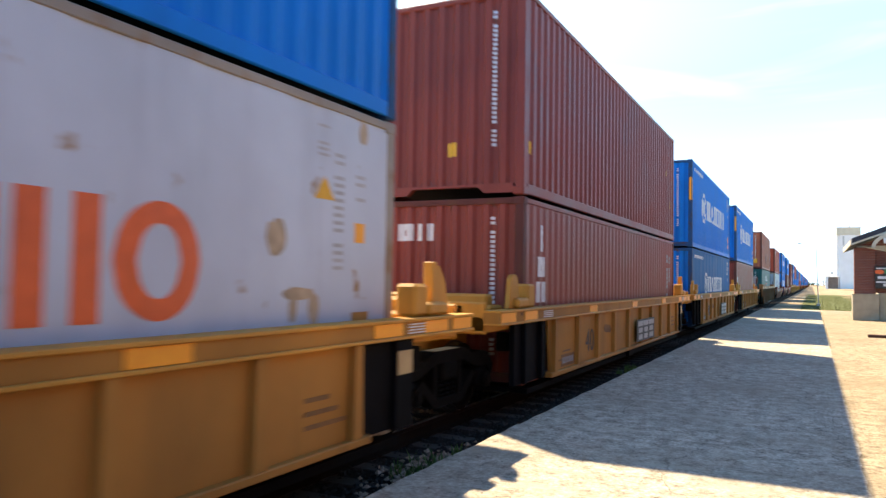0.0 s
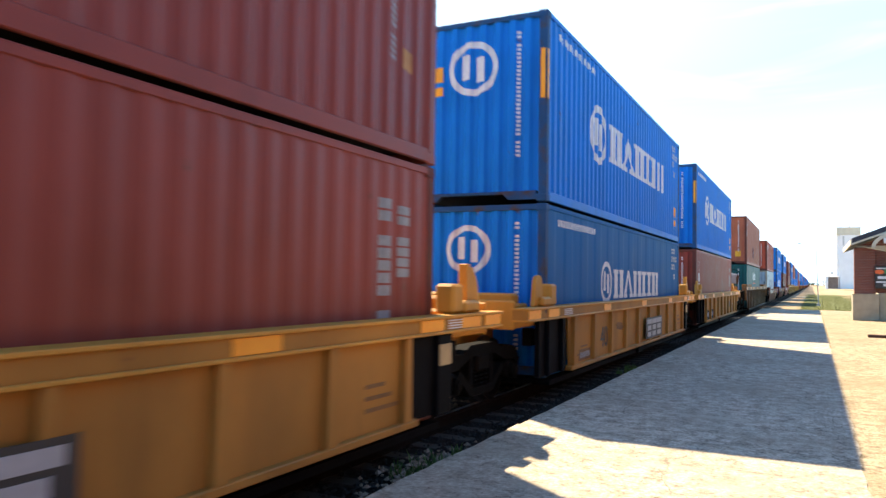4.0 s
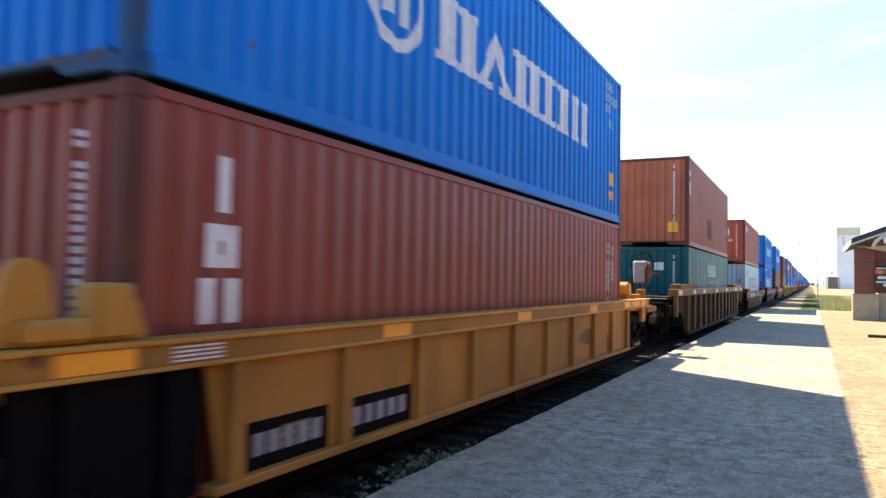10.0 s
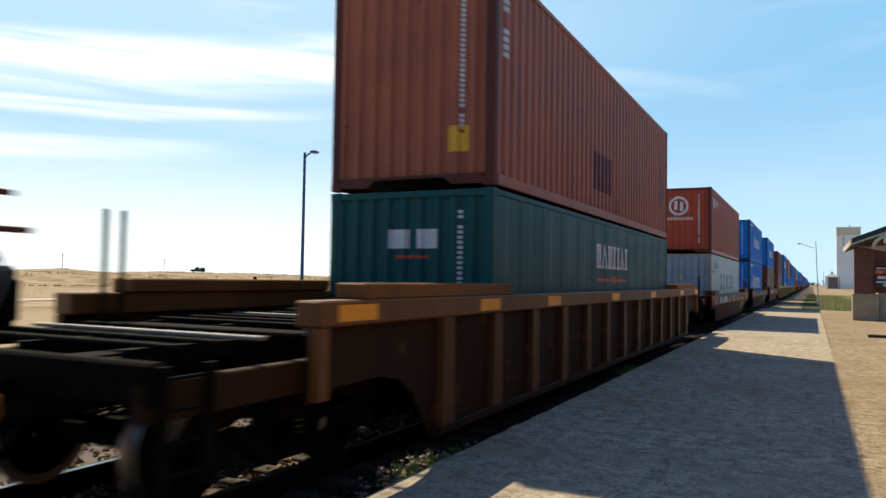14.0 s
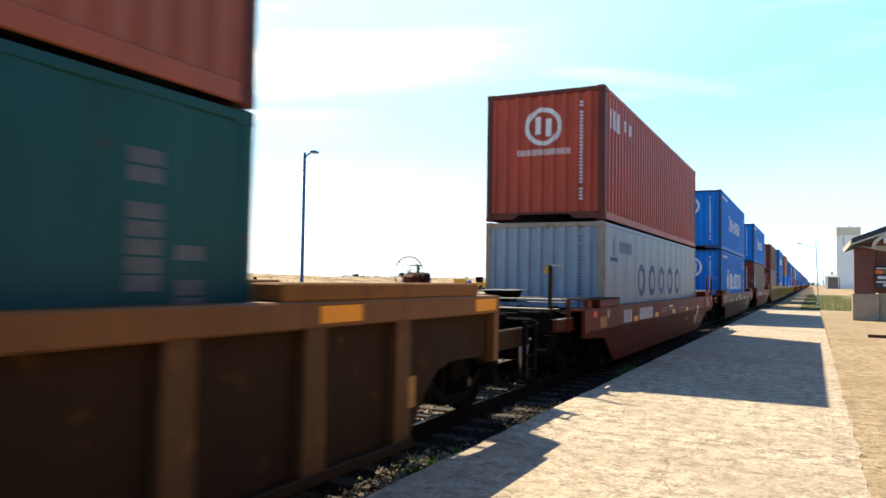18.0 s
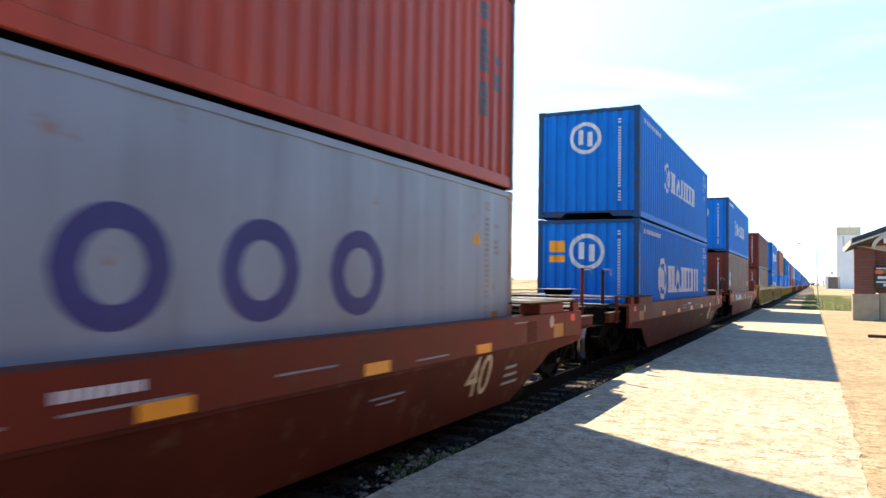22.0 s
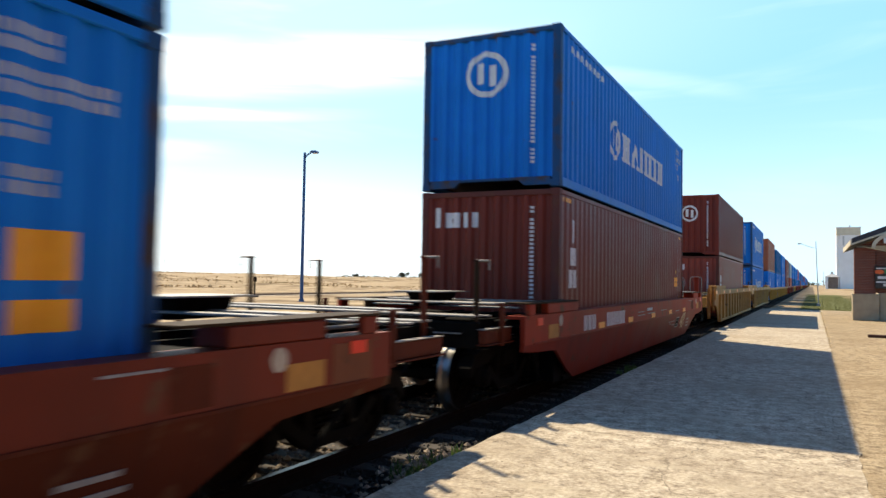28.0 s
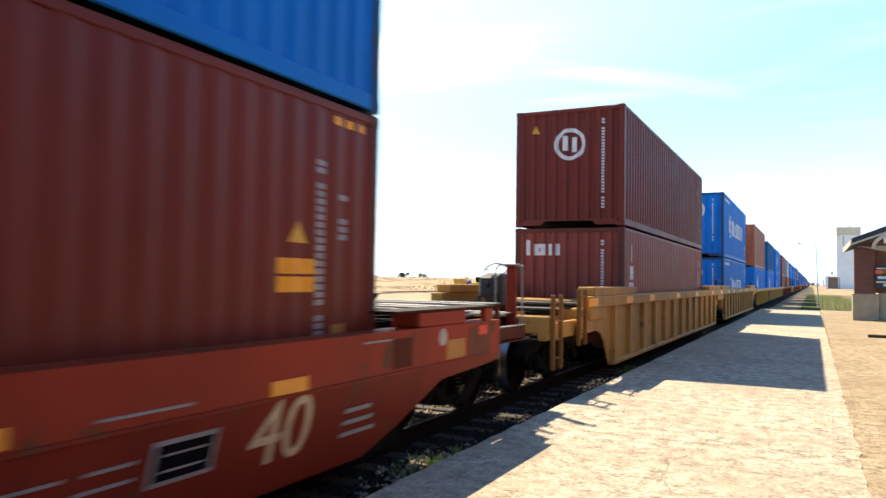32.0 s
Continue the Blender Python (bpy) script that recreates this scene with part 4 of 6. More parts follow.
def red_single(stencil=False, sheet=CAR_RED, band=CAR_RED, named=True, label="deep red single intermodal well car with smooth tapered side sheets"):
    """A short single well: sheet sides that lean in below, cut up over the trucks."""
    car = tagged(new("well_car"), label, "rail car", "well cars of the train")
    ys = [-2.25, -1.9, -0.85, -0.1, 0.4, 11.8, 12.3, 13.05, 14.1, 14.45]
    zb = [0.72, 0.69, 0.64, 0.3, 0.12, 0.12, 0.3, 0.64, 0.69, 0.72]
    # added black sheets: keep the opening behind each cut-up end dark
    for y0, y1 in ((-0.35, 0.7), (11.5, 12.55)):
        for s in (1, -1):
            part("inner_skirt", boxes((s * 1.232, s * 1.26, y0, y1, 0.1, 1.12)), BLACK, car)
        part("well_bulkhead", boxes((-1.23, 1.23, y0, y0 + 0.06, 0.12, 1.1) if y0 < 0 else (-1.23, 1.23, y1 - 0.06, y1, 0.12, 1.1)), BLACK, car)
    for s in (1, -1):
        bm = bmesh.new()
        rows = []
        for y, z in zip(ys, zb):
            zm = 0.8
            lean = 1.5 - 0.17 * max(0, (zm - z) / 0.7)
            pts = [(1.24, 1.17), (1.5, 1.17), (1.5, zm), (lean, z), (lean - 0.05, z), (1.44, zm), (1.44, 1.13), (1.24, 1.13)]
            rows.append([bm.verts.new((s * x, y, zz)) for x, zz in pts])
        # shade painted in: leaning lower faces darker red, top and upper faces brighter
        for a, b in zip(rows, rows[1:]):
            for j in range(8):
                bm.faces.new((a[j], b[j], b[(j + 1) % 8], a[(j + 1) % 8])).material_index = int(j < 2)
        bm.faces.new(rows[0]), bm.faces.new(rows[-1][::-1])
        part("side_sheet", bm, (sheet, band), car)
        bm = bmesh.new()
        box(bm, s * 1.5, s * 1.512, -1.9, 14.1, 0.79, 0.815)
        part("weld_strip", bm, sheet, car)
        for a, b, k in ((-2.08, 0.13, 1), (14.28, 12.07, -1)):
            # raised box over the truck, open towards the tip, with a post at its end
            lo, hi = sorted((a + k * 0.76, b if k > 0 else 12.5))
            box_mesh = boxes((s * 1.2, s * 1.497, lo, hi, 1.172, 1.315, 0.012))
            part("shoulder", box_mesh, band, car)
            lo, hi = sorted((a, b))
            part("edge_plate", boxes((s * 1.16, s * 1.5, lo, hi, 1.316, 1.336)), CAR_BROWN, car, "thin sooty top plate")
            lo, hi = sorted((a + k * 0.03, a + k * 0.25))
            part("shoulder_post", boxes((s * 1.43, s * 1.495, lo, hi, 1.172, 1.315, 0.008)), band, car)
            lo, hi = sorted((a + k * 0.62, a + k * 0.75))
            part("notch_strut", boxes((s * 1.3, s * 1.4, lo, hi, 1.172, 1.314)), CAR_BROWN, car)
            bm = bmesh.new()
            yy = a + k * 0.25
            rod(bm, (s * 1.44, yy, 0.72), (s * 1.36, yy + k * 0.5, 0.3), 0.03, 8)
            part("brace", bm, GRIME, car)
    for y in (1.55, 3.8, 6.15, 8.4):
        flat_mark(car, "reflector", REFLECT, y - 0.2, y + 0.2, 0.83, 0.93, 1.5, "amber reflective strip")
    flat_mark(car, "reflector", REFLECT, 10.42, 10.82, 0.82, 0.92, 1.502, "amber reflective strip")
    flat_mark(car, "repair_patch", PATCH, 13.6, 14.15, 0.8, 1.12, 1.5, "dull dark brown repair patch")
    for y in (12.98, -0.76):
        bm = bmesh.new()
        rod(bm, (1.5, y, 1.06), (1.505, y, 1.06), 0.085, 16)
        part("white_disc", bm, CREAM_DISC, car, "small round white mark")
    for y0, y1 in ((13.06, 13.5), (-1.31, -0.86)):
        flat_mark(car, "amber_label", AMBER_LABEL, y0, y1, 0.83, 1.02, 1.5, "dull amber paper label")
    for y in (13.95, -1.67 if named else -1.75):
        flat_mark(car, "red_marker", MARK_GLOW, y - 0.11, y + 0.11, 1.03, 1.13, 1.505, "bright red reflective marker")
    flat_mark(car, "dark_stain", DARK_RED, 12.02, 12.36, 0.84, 1.1, 1.5, "dark painted-out patch")
    bm = bmesh.new()
    for a, b, z, n in ((4.5, 5.2, 0.92, 2), (5.5, 6.3, 0.93, 1), (7.1, 7.8, 0.95, 1), (9.08, 9.72, 0.87, 1), (11.56, 12.0, 1.09, 1)):
        for k in range(n):
            box(bm, 1.5, 1.506, a, b - 0.07 * (k % 2), z + 0.07 * k, z + 0.07 * k + 0.016)
    part("small_writing", bm, MARK_FADED, car)["kind"] = "stuff"
    for k in range(9) if named else ():
        u = 0.45 + 0.25 * k if k < 3 else 1.2 + 0.235 * k
        bm = bmesh.new()
        box(bm, 1.5, 1.506, u, u + 0.07, 0.84, 1.08)
        box(bm, 1.5, 1.506, u + 0.11, u + 0.18, 0.84, 1.08)
        part("name_bar", bm, MARK_WHITE, car)
    bm = bmesh.new()
    for i in range(8):
        box(bm, 1.5, 1.506, 5.45 + 0.07 * i, 5.5 + 0.07 * i, 1.0, 1.06)
    part("small_writing", bm, MARK_WHITE, car)["kind"] = "stuff"
    bm = bmesh.new()
    lean = Matrix.Translation((1.434, 10.62, 0.5)) @ Matrix.Rotation(radians(14), 4, "Y")
    for i in range(3):
        box(bm, -0.002, 0.004, 0.75, 1.25 - 0.06 * i, -0.14 + 0.1 * i, -0.105 + 0.1 * i)
        if i < 2:
            box(bm, -0.002, 0.004, -2.13 - 0.14 * i, -1.87 + 0.16 * i, 0.05 + 0.055 * i, 0.068 + 0.055 * i)
    bmesh.ops.transform(bm, matrix=lean, verts=bm.verts)
    part("small_writing", bm, MARK_FADED, car)["kind"] = "stuff"
    me = lettering("40", 0.66, Matrix.Translation((1.44, 10.62, 0.54)) @ Matrix.Rotation(radians(14), 4, "Y") @ SIDE_FACING)
    part("number_mark", me, CREAM, car, "large painted figures 40").data.materials.append(CREAM)
    for dy, dz, w, hh, mat in ((9.72, 0.56, 0.5, 0.28, MARK_FADED), (9.72, 0.56, 0.44, 0.22, BLACK)) if stencil else ():
        bm = bmesh.new()
        k = 0.002 if mat is BLACK else 0.0
        box(bm, k, 0.004 + k, -w / 2, w / 2, -hh / 2, hh / 2)
        bmesh.ops.transform(bm, matrix=Matrix.Translation((1.444, dy, dz)) @ Matrix.Rotation(radians(14), 4, "Y"), verts=bm.verts)
        part("stencil_panel", bm, mat, car)
    if stencil:
        bm = bmesh.new()
        for k in range(2):
            box(bm, 0.003, 0.007, -0.17, 0.17, -0.06 + 0.1 * k, -0.045 + 0.1 * k)
            box(bm, -0.002, 0.004, -0.72 + 0.05 * k, -0.36, -0.06 + 0.1 * k, -0.04 + 0.1 * k)
        bmesh.ops.transform(bm, matrix=Matrix.Translation((1.444, 9.72, 0.56)) @ Matrix.Rotation(radians(14), 4, "Y"), verts=bm.verts)
        part("small_writing", bm, MARK_FADED, car)["kind"] = "stuff"
    part("well_floor", boxes((-1.3, 1.3, 0.0, 12.2, 0.1, 0.17)), BLACK, car)
    for s, a, b, tip in ((-1, -0.15, -2.2, -3.05), (1, 12.35, 14.4, 15.85)):
        bm = bmesh.new()
        box(bm, -1.2, 1.2, a, a + s * 0.5, 0.9, 1.12, 0.02)
        box(bm, -0.36, 0.36, a, tip, 0.68, 1.0, 0.03)
        box(bm, -1.28, 1.28, b - s * 0.1, b + s * 0.08, 0.8, 1.12, 0.02)
        box(bm, -1.2, 1.2, tip - s * 0.09, tip, 0.8, 1.12, 0.015)
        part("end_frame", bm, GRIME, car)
        for x in (-1, 1):
            bm = bmesh.new()
            box(bm, x * 1.22, x * 1.3, b, tip, 0.86, 1.03, 0.012)
            box(bm, x * 1.2, x * 1.34, b, tip, 0.845, 0.86)
            part("side_beam", bm, DARK_RED, car)
            # thin bright strip along the beam's top edge
            part("beam_edge", boxes((x * 1.2, x * 1.31, b, tip, 1.031, 1.04)), GALV, car, "bright beam edge")
            ym = b + s * 0.38
            part("stanchion", boxes((x * 1.3, x * 1.345, ym - 0.035, ym + 0.035, 0.82, 1.34)), DARK_RED, car)
        for d, w, z in ((0.14, 0.24, 1.2), (0.45, 0.12, 1.19), (0.68, 0.2, 1.335), (1.1, 0.16, 1.33), (1.5, 0.1, 1.26), (1.95, 0.2, 1.33), (2.4, 0.14, 1.33)):
            y = tip - s * d
            if s * (y - a) > 0.1:
                part("walkway_plank", boxes((-1.17, 1.17, y - w / 2, y + w / 2, z - 0.022, z, 0.004)), GALV, car, "worn bright walkway plank")
        for x in (-1.05, -0.35, 0.35, 1.05):
            part("bearer", boxes((x - 0.035, x + 0.035, a, tip - s * 0.05, 1.03, 1.135)), GRIME, car)
        part("step", boxes((0.34, 1.0, tip + s * 0.003, tip + s * 0.05, 0.975, 0.99)), GALV, car)
        bm = bmesh.new()
        box(bm, -0.5, 0.15, b - s * 0.1, a + s * 0.9, 1.44, 1.455)
        plate = part("cover_plate", bm, GALV, car, "bright worn raised cover plate")
        bm = bmesh.new()
        y0, y1 = sorted((b - s * 0.3, a + s * 1.1))
        extrude_xz(bm, [(-0.42, 1.439), (0.07, 1.439), (-0.05, 1.25), (-0.3, 1.25)], y0, y1)
        part("plate_support", bm, GRIME, plate)
        bm = bmesh.new()
        rod(bm, (0.75, b - s * 0.2, 1.16), (0.75, tip - s * 0.5, 1.16), 0.02, 8)
        part("brake_pipe", bm, GALV, car)
        for x, mat in ((1.15, DARK_RED if s > 0 else CAR_BROWN), (-1.15, CAR_BROWN)):
            broad = stencil and s > 0 and x > 0
            hand_post(car, x, tip - s * (0.15 if s > 0 else 0.08), 1.0, 1.8 if broad else 1.84, DEEP_RED if broad else mat, 0.14 if broad else 0.055)
            if broad:
                bm = bmesh.new()
                y = tip - 0.22
                for p, q in (((0.95, 1.05), (0.95, 1.76)), ((0.95, 1.76), (1.0, 1.83)), ((1.0, 1.83), (1.28, 1.83)), ((1.28, 1.83), (1.33, 1.76)), ((1.33, 1.76), (1.33, 1.05))):
                    rod(bm, (p[0], y, p[1]), (q[0], y, q[1]), 0.013, 8)
                part("grab_iron", bm, GALV, car, "pale looped grab iron")
        truck(car, -1.74 if s < 0 else 14.22)
        coupler(car, tip, tip + s * 0.45)
    return car


def far_car(body, label):
    car = tagged(new("well_car"), label, "rail car", "well cars of the train")
    for s in (1, -1):
        part("side_sill", boxes((s * 1.26, s * 1.5, -2.6, 14.8, 1.1, 1.28)), body, car)
        bm = boxes((s * 1.37, s * 1.4, -0.6, 12.8, 0.2, 1.1))
        for i in range(11):
            box(bm, s * 1.4, s * 1.47, -0.5 + 1.31 * i, -0.34 + 1.31 * i, 0.2, 1.1)
        part("side_plate", bm, body, car)
    part("well_floor", boxes((-1.3, 1.3, -3.4, 15.5, 0.7, 1.0), (-1.3, 1.3, 0, 12.2, 0.1, 0.17)), BLACK, car)
    for y in (-2.4, 14.5):
        truck(car, y)
    return car


# ---- the train ----
TRAIN = []  # (thing, y at 0 s, z)


def stand(thing, y, z=0.0):
    thing.location = (TRACK_X, y, z)
    TRAIN.append((thing, y, z))
    return thing


PLACARD = plain("amber_placard", (0.95, 0.37, 0.012), 0.5, 0, 0.12, 9, 0.05)
CREAM = plain("cream_marking", (0.62, 0.5, 0.3), 0.55, 0, 0.2, 10, 0.05)
A1, A2, A3 = yellow_articulated(True, False, False), yellow_articulated(), yellow_articulated(False, True, False)
B = rib_sided(CAR_BROWN, "sooty brown intermodal well car with ribbed sides and yellow end fittings")
brake_stand(A3, 1.1, 14.68, CAR_BROWN, 0.4, CAR_BROWN, (-0.04, 0.4, 0.06), CASE_GREY)
brake_stand(B, -1.2, -4.85, BLACK, -0.05, None, (0.0, 0.1, 0.0))
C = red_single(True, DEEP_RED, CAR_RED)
C_NAMED = red_single(False, DARK_RED, MID_RED, True, "dark red intermodal well car with white name bars")
brake_stand(C_NAMED, -1.1, -3.15, CAR_BROWN)
C_BRAKE = red_single(False, DARK_RED, MID_RED, False, "dark red intermodal well car with smooth tapered side sheets")
brake_stand(C_BRAKE, -1.1, -3.15, CAR_BROWN)
D = rib_sided(OLIVE_YELLOW, "dull yellow intermodal well car with ribbed sides and end ladders", True)
brake_stand(D, 0.35, -5.0, SLATE, 0.0, None, (-0.1, 0.42, 0.0))

FLOOR = 0.19
GAP = 0.025


def again(thing):
    return copy_thing(thing, thing.matrix_basis.copy())


def load(car, lower, upper, y, h_low):
    stand(car, y)
    stand(lower, y, FLOOR)
    if upper:
        stand(upper, y, FLOOR + h_low + GAP)


blue_bare = shipping_line_blue(HIGH, 1.54, "bright blue corrugated shipping container with grimy top edge", None, False, 0)
blue_hi = shipping_line_blue(HIGH, 1.54, "bright blue corrugated shipping container with white ring emblem")
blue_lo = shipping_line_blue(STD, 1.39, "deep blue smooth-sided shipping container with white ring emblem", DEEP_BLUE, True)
# front panel takes the brighter blue, unlike the deep blue sides
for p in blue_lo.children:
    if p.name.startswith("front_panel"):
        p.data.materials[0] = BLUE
blue_hi_low = shipping_line_blue(HIGH, 1.53, "bright blue corrugated shipping container with yellow placards and ring emblem", None, False, 1.4)
for z0, z1 in ((2.12, 2.39), (1.88, 2.04)):
    part("placard", marking(END_WAVES, lambda u, z, d: (u, 0.02 - d, z), bar(-0.93, -0.53, z0, z1)), PLACARD, blue_hi_low)
for i in range(8):
    part("pale_strip", boxes((HALF - 0.005, HALF - 0.0015, 0.03 + 0.01 * (i % 2), 0.105, 0.62 + 0.245 * i, 0.62 + 0.245 * i + 0.235)), MARK_FADED, blue_hi_low, "worn pale strip on the corner post")
blue_std = shipping_line_blue(STD, 1.33, "bright blue corrugated shipping container with white ring emblem", None, False, 0)
tex_std = leased_maroon(STD, "maroon corrugated shipping container with white letter bars", MAROON)
tex_hi = leased_maroon(HIGH, "dark maroon corrugated shipping container with white letter bars", DARK_MAROON)
part("yellow_label", marking(SIDE_MILD, lambda u, z, d: (HALF - 0.012 + d, u, z), bar(10.82, 11.26, 1.32, 1.44) + bar(10.82, 11.26, 1.46, 1.58)), PLACARD, tex_hi)
for a in (0.2, 11.5):
    for k in range(3):
        part("hazard_stripe", marking(SIDE_MILD, lambda u, z, d: (HALF - 0.012 + d, u, z), bar(a + 0.18 * k, a + 0.18 * k + 0.1, HIGH - 0.19, HIGH - 0.12)), PLACARD, tex_hi, "small amber height stripe")
maroon_hi = plain_box(HIGH, MAROON, "maroon corrugated shipping container with small yellow squares",
                      [("square", MARK_YELLOW, bar(0.2, 0.36, 0.6, 0.78))], [("square", MARK_YELLOW, bar(0.02, 0.18, 0.58, 0.78))])
red_ring = plain_box(STD, DARK_MAROON, "red-brown corrugated shipping container with white ring emblem", (),
                     [("emblem", MARK_WHITE, emblem(0.02, 1.8, 0.35)), ("warning_mark", MARK_YELLOW, triangle(-0.76, 2.08, 0.08, 0.17))])
red_faded = plain_box(STD, RED, "faded red shipping container with white ring emblem and letter bars",
                      each("letter_bar", MARK_WHITE, stems(0.55, 1.45, 1.85, 2.25, 3, 0.15) + stems(1.75, 2.45, 1.98, 2.22, 2, 0.3)),
                      [("emblem", MARK_WHITE, emblem(-0.02, 1.87, 0.38)), ("small_writing", MARK_WHITE, sum(stems(-0.55, 0.55, 1.3, 1.42, 11), []))], False, MAROON_FRAME, RED, False)
pale_grey = plain_box(STD, GREY, "pale grey smooth-sided shipping container with navy ovals",
                      [*each("letter_oval", MARK_NAVY, [oval(3.5 + 1.26 * k, 1.48, 0.42, 0.37, 0.19) for k in range(5)]),
                       ("small_writing", MARK_NAVY, bar(0.55, 1.15, 1.84, 1.92) + bar(0.8, 0.9, 1.95, 2.3) + sum(stems(1.3, 2.5, 2.02, 2.26, 4, 0.2), []))], [("warning_mark", MARK_YELLOW, triangle(0.08, 1.58, 0.09, 0.19))], True, GREY_FRAME, GREY)
green_low = plain_box(STD, GREEN, "dark green smooth-sided shipping container with white letter bars",
                      [*each("letter_bar", MARK_WHITE, name_blocks(4.92, 7.45, 1.68, 2.13, (2, 0, 2, 1, 1, 0, 1), 0.06)), ("underline", MARK_RED, bar(5.0, 7.37, 1.44, 1.49) + bar(6.2, 6.42, 1.4, 1.54))],
                      [*each("placard", MARK_WHITE, [bar(-0.29, 0.01, 1.83, 2.08), bar(0.14, 0.44, 1.83, 2.08)]), ("underline", MARK_RED, bar(-0.2, 0.3, 1.7, 1.74))], True, None, None, False)
brown_top = plain_box(HIGH, BROWN, "weathered red-brown shipping container with a yellow placard",
                      [("code_strip", MARK_WHITE, ladder(0.35, 0.55, 1.7, 2.5, 8)), ("patch", DARK_MAROON, bar(4.75, 6.0, 0.5, 1.2))],
                      [("placard", MARK_YELLOW, bar(0.55, 0.87, 0.45, 0.78))], False, MAROON_FRAME, BROWN, False)
white_low = plain_box(HIGH, WHITE, "grey-white smooth-sided shipping container with orange letter blocks and rust stains",
                      [*each("letter_block", MARK_ORANGE, [block(5.75 + 0.685 * k, 1.16, 0.6, 0.72, k % 2) for k in range(4)]),
                       ("letter_block", MARK_ORANGE, bar(8.49, 8.67, 1.16, 1.88) + bar(8.83, 9.01, 1.16, 1.88)), ("letter_block", MARK_ORANGE, oval(9.42, 1.52, 0.335, 0.365, 0.17)),
                       ("warning_mark", MARK_YELLOW, triangle(11.09, 2.07, 0.13, 0.19)),
                       ("small_writing", PALE_GREY_MARK, ladder(11.0, 11.14, 2.42, 2.7, 6, 0.5) + ladder(11.22, 11.36, 1.5, 2.5, 16, 0.5) + ladder(11.55, 11.7, 2.1, 2.36, 4, 0.5)),
                       ("yellow_label", PLACARD, bar(11.54, 11.7, 1.74, 1.91)), ("yellow_label", AMBER_LABEL, bar(11.51, 11.78, 1.03, 1.14)),
                       *each("rust_stain", RUST_STAIN, [blot(10.5, 1.73, 0.12, 0.14), blot(10.78, 1.31, 0.2, 0.05), blot(10.98, 1.2, 0.07, 0.15), blot(10.72, 1.2, 0.05, 0.12), blot(11.66, 2.7, 0.07, 0.1), blot(7.2, 2.5, 0.12, 0.08)])], (), True, GREY_FRAME, GREY_FRAME, None)

blue_placarded = again(blue_hi)
blue_placarded["label"] = "bright blue shipping container with amber placards and a yellow post strip"
for z0, z1 in ((1.96, 2.2), (1.74, 1.88)):
    part("placard", marking(END_WAVES, lambda u, z, d: (u, 0.02 - d, z), bar(-0.93, -0.53, z0, z1)), PLACARD, blue_placarded)
part("yellow_strip", boxes((1.12, 1.19, -0.001, 0.006, 1.55, 2.3), (HALF - 0.005, HALF - 0.001, 0.03, 0.1, 1.55, 2.3)), PLACARD, blue_placarded)
load(A1, white_low, blue_bare, -6.20, HIGH)
load(A2, tex_std, maroon_hi, 9.45, STD)
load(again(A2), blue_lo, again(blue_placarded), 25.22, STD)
load(A3, again(tex_std), blue_placarded, 41.0, STD)
load(B, green_low, brown_top, 62.53, STD)
load(C_NAMED, pale_grey, red_faded, 84.48, STD)
load(C_BRAKE, blue_hi_low, blue_std, 104.56, HIGH)
load(C, tex_hi, again(blue_std), 124.57, HIGH)
load(D, again(tex_std), red_ring, 146.52, STD)
load(again(D), again(blue_std), blue_hi, 165.9, STD)
far_blue = far_container("bright blue corrugated shipping container", BLUE, STD, True)
far_deep = far_container("deep blue corrugated shipping container", DEEP_BLUE, STD)
far_maroon = far_container("maroon corrugated steel shipping container", MAROON, STD)
far_brown = far_container("red-brown corrugated shipping container", BROWN, HIGH)
far_red = far_container("faded red corrugated shipping container", RED, STD)
far_grey = far_container("pale grey corrugated shipping container", GREY, STD)
far_yellow_car = far_car(YELLOW, "yellow intermodal well car with ribbed sides")
far_red_car = far_car(CAR_RED, "orange-red intermodal rail well car")
first = [(far_yellow_car, far_blue, far_brown, 185.5), (again(far_yellow_car), again(far_blue), far_deep, 202.0),
         (again(far_yellow_car), again(far_blue), again(far_blue), 218.0), (far_red_car, far_maroon, again(far_maroon), 236.0)]
for c, lo, hi, y in first:
    load(c, lo, hi, y, STD)
kinds = [far_blue, far_deep, far_blue, far_maroon, far_deep, far_blue, far_brown, far_deep]
y_far, rnd = 256.0, random.Random(5)
stand(far_red, y_far, FLOOR), stand(far_grey, y_far, FLOOR + STD + GAP), stand(again(far_red_car), y_far)
while y_far < 760:
    y_far += 20.2
    low = rnd.choice(kinds)
    load(again(rnd.choice((far_red_car, far_yellow_car))), again(low), again(rnd.choice(kinds)), y_far, HIGH if low is far_brown else STD)


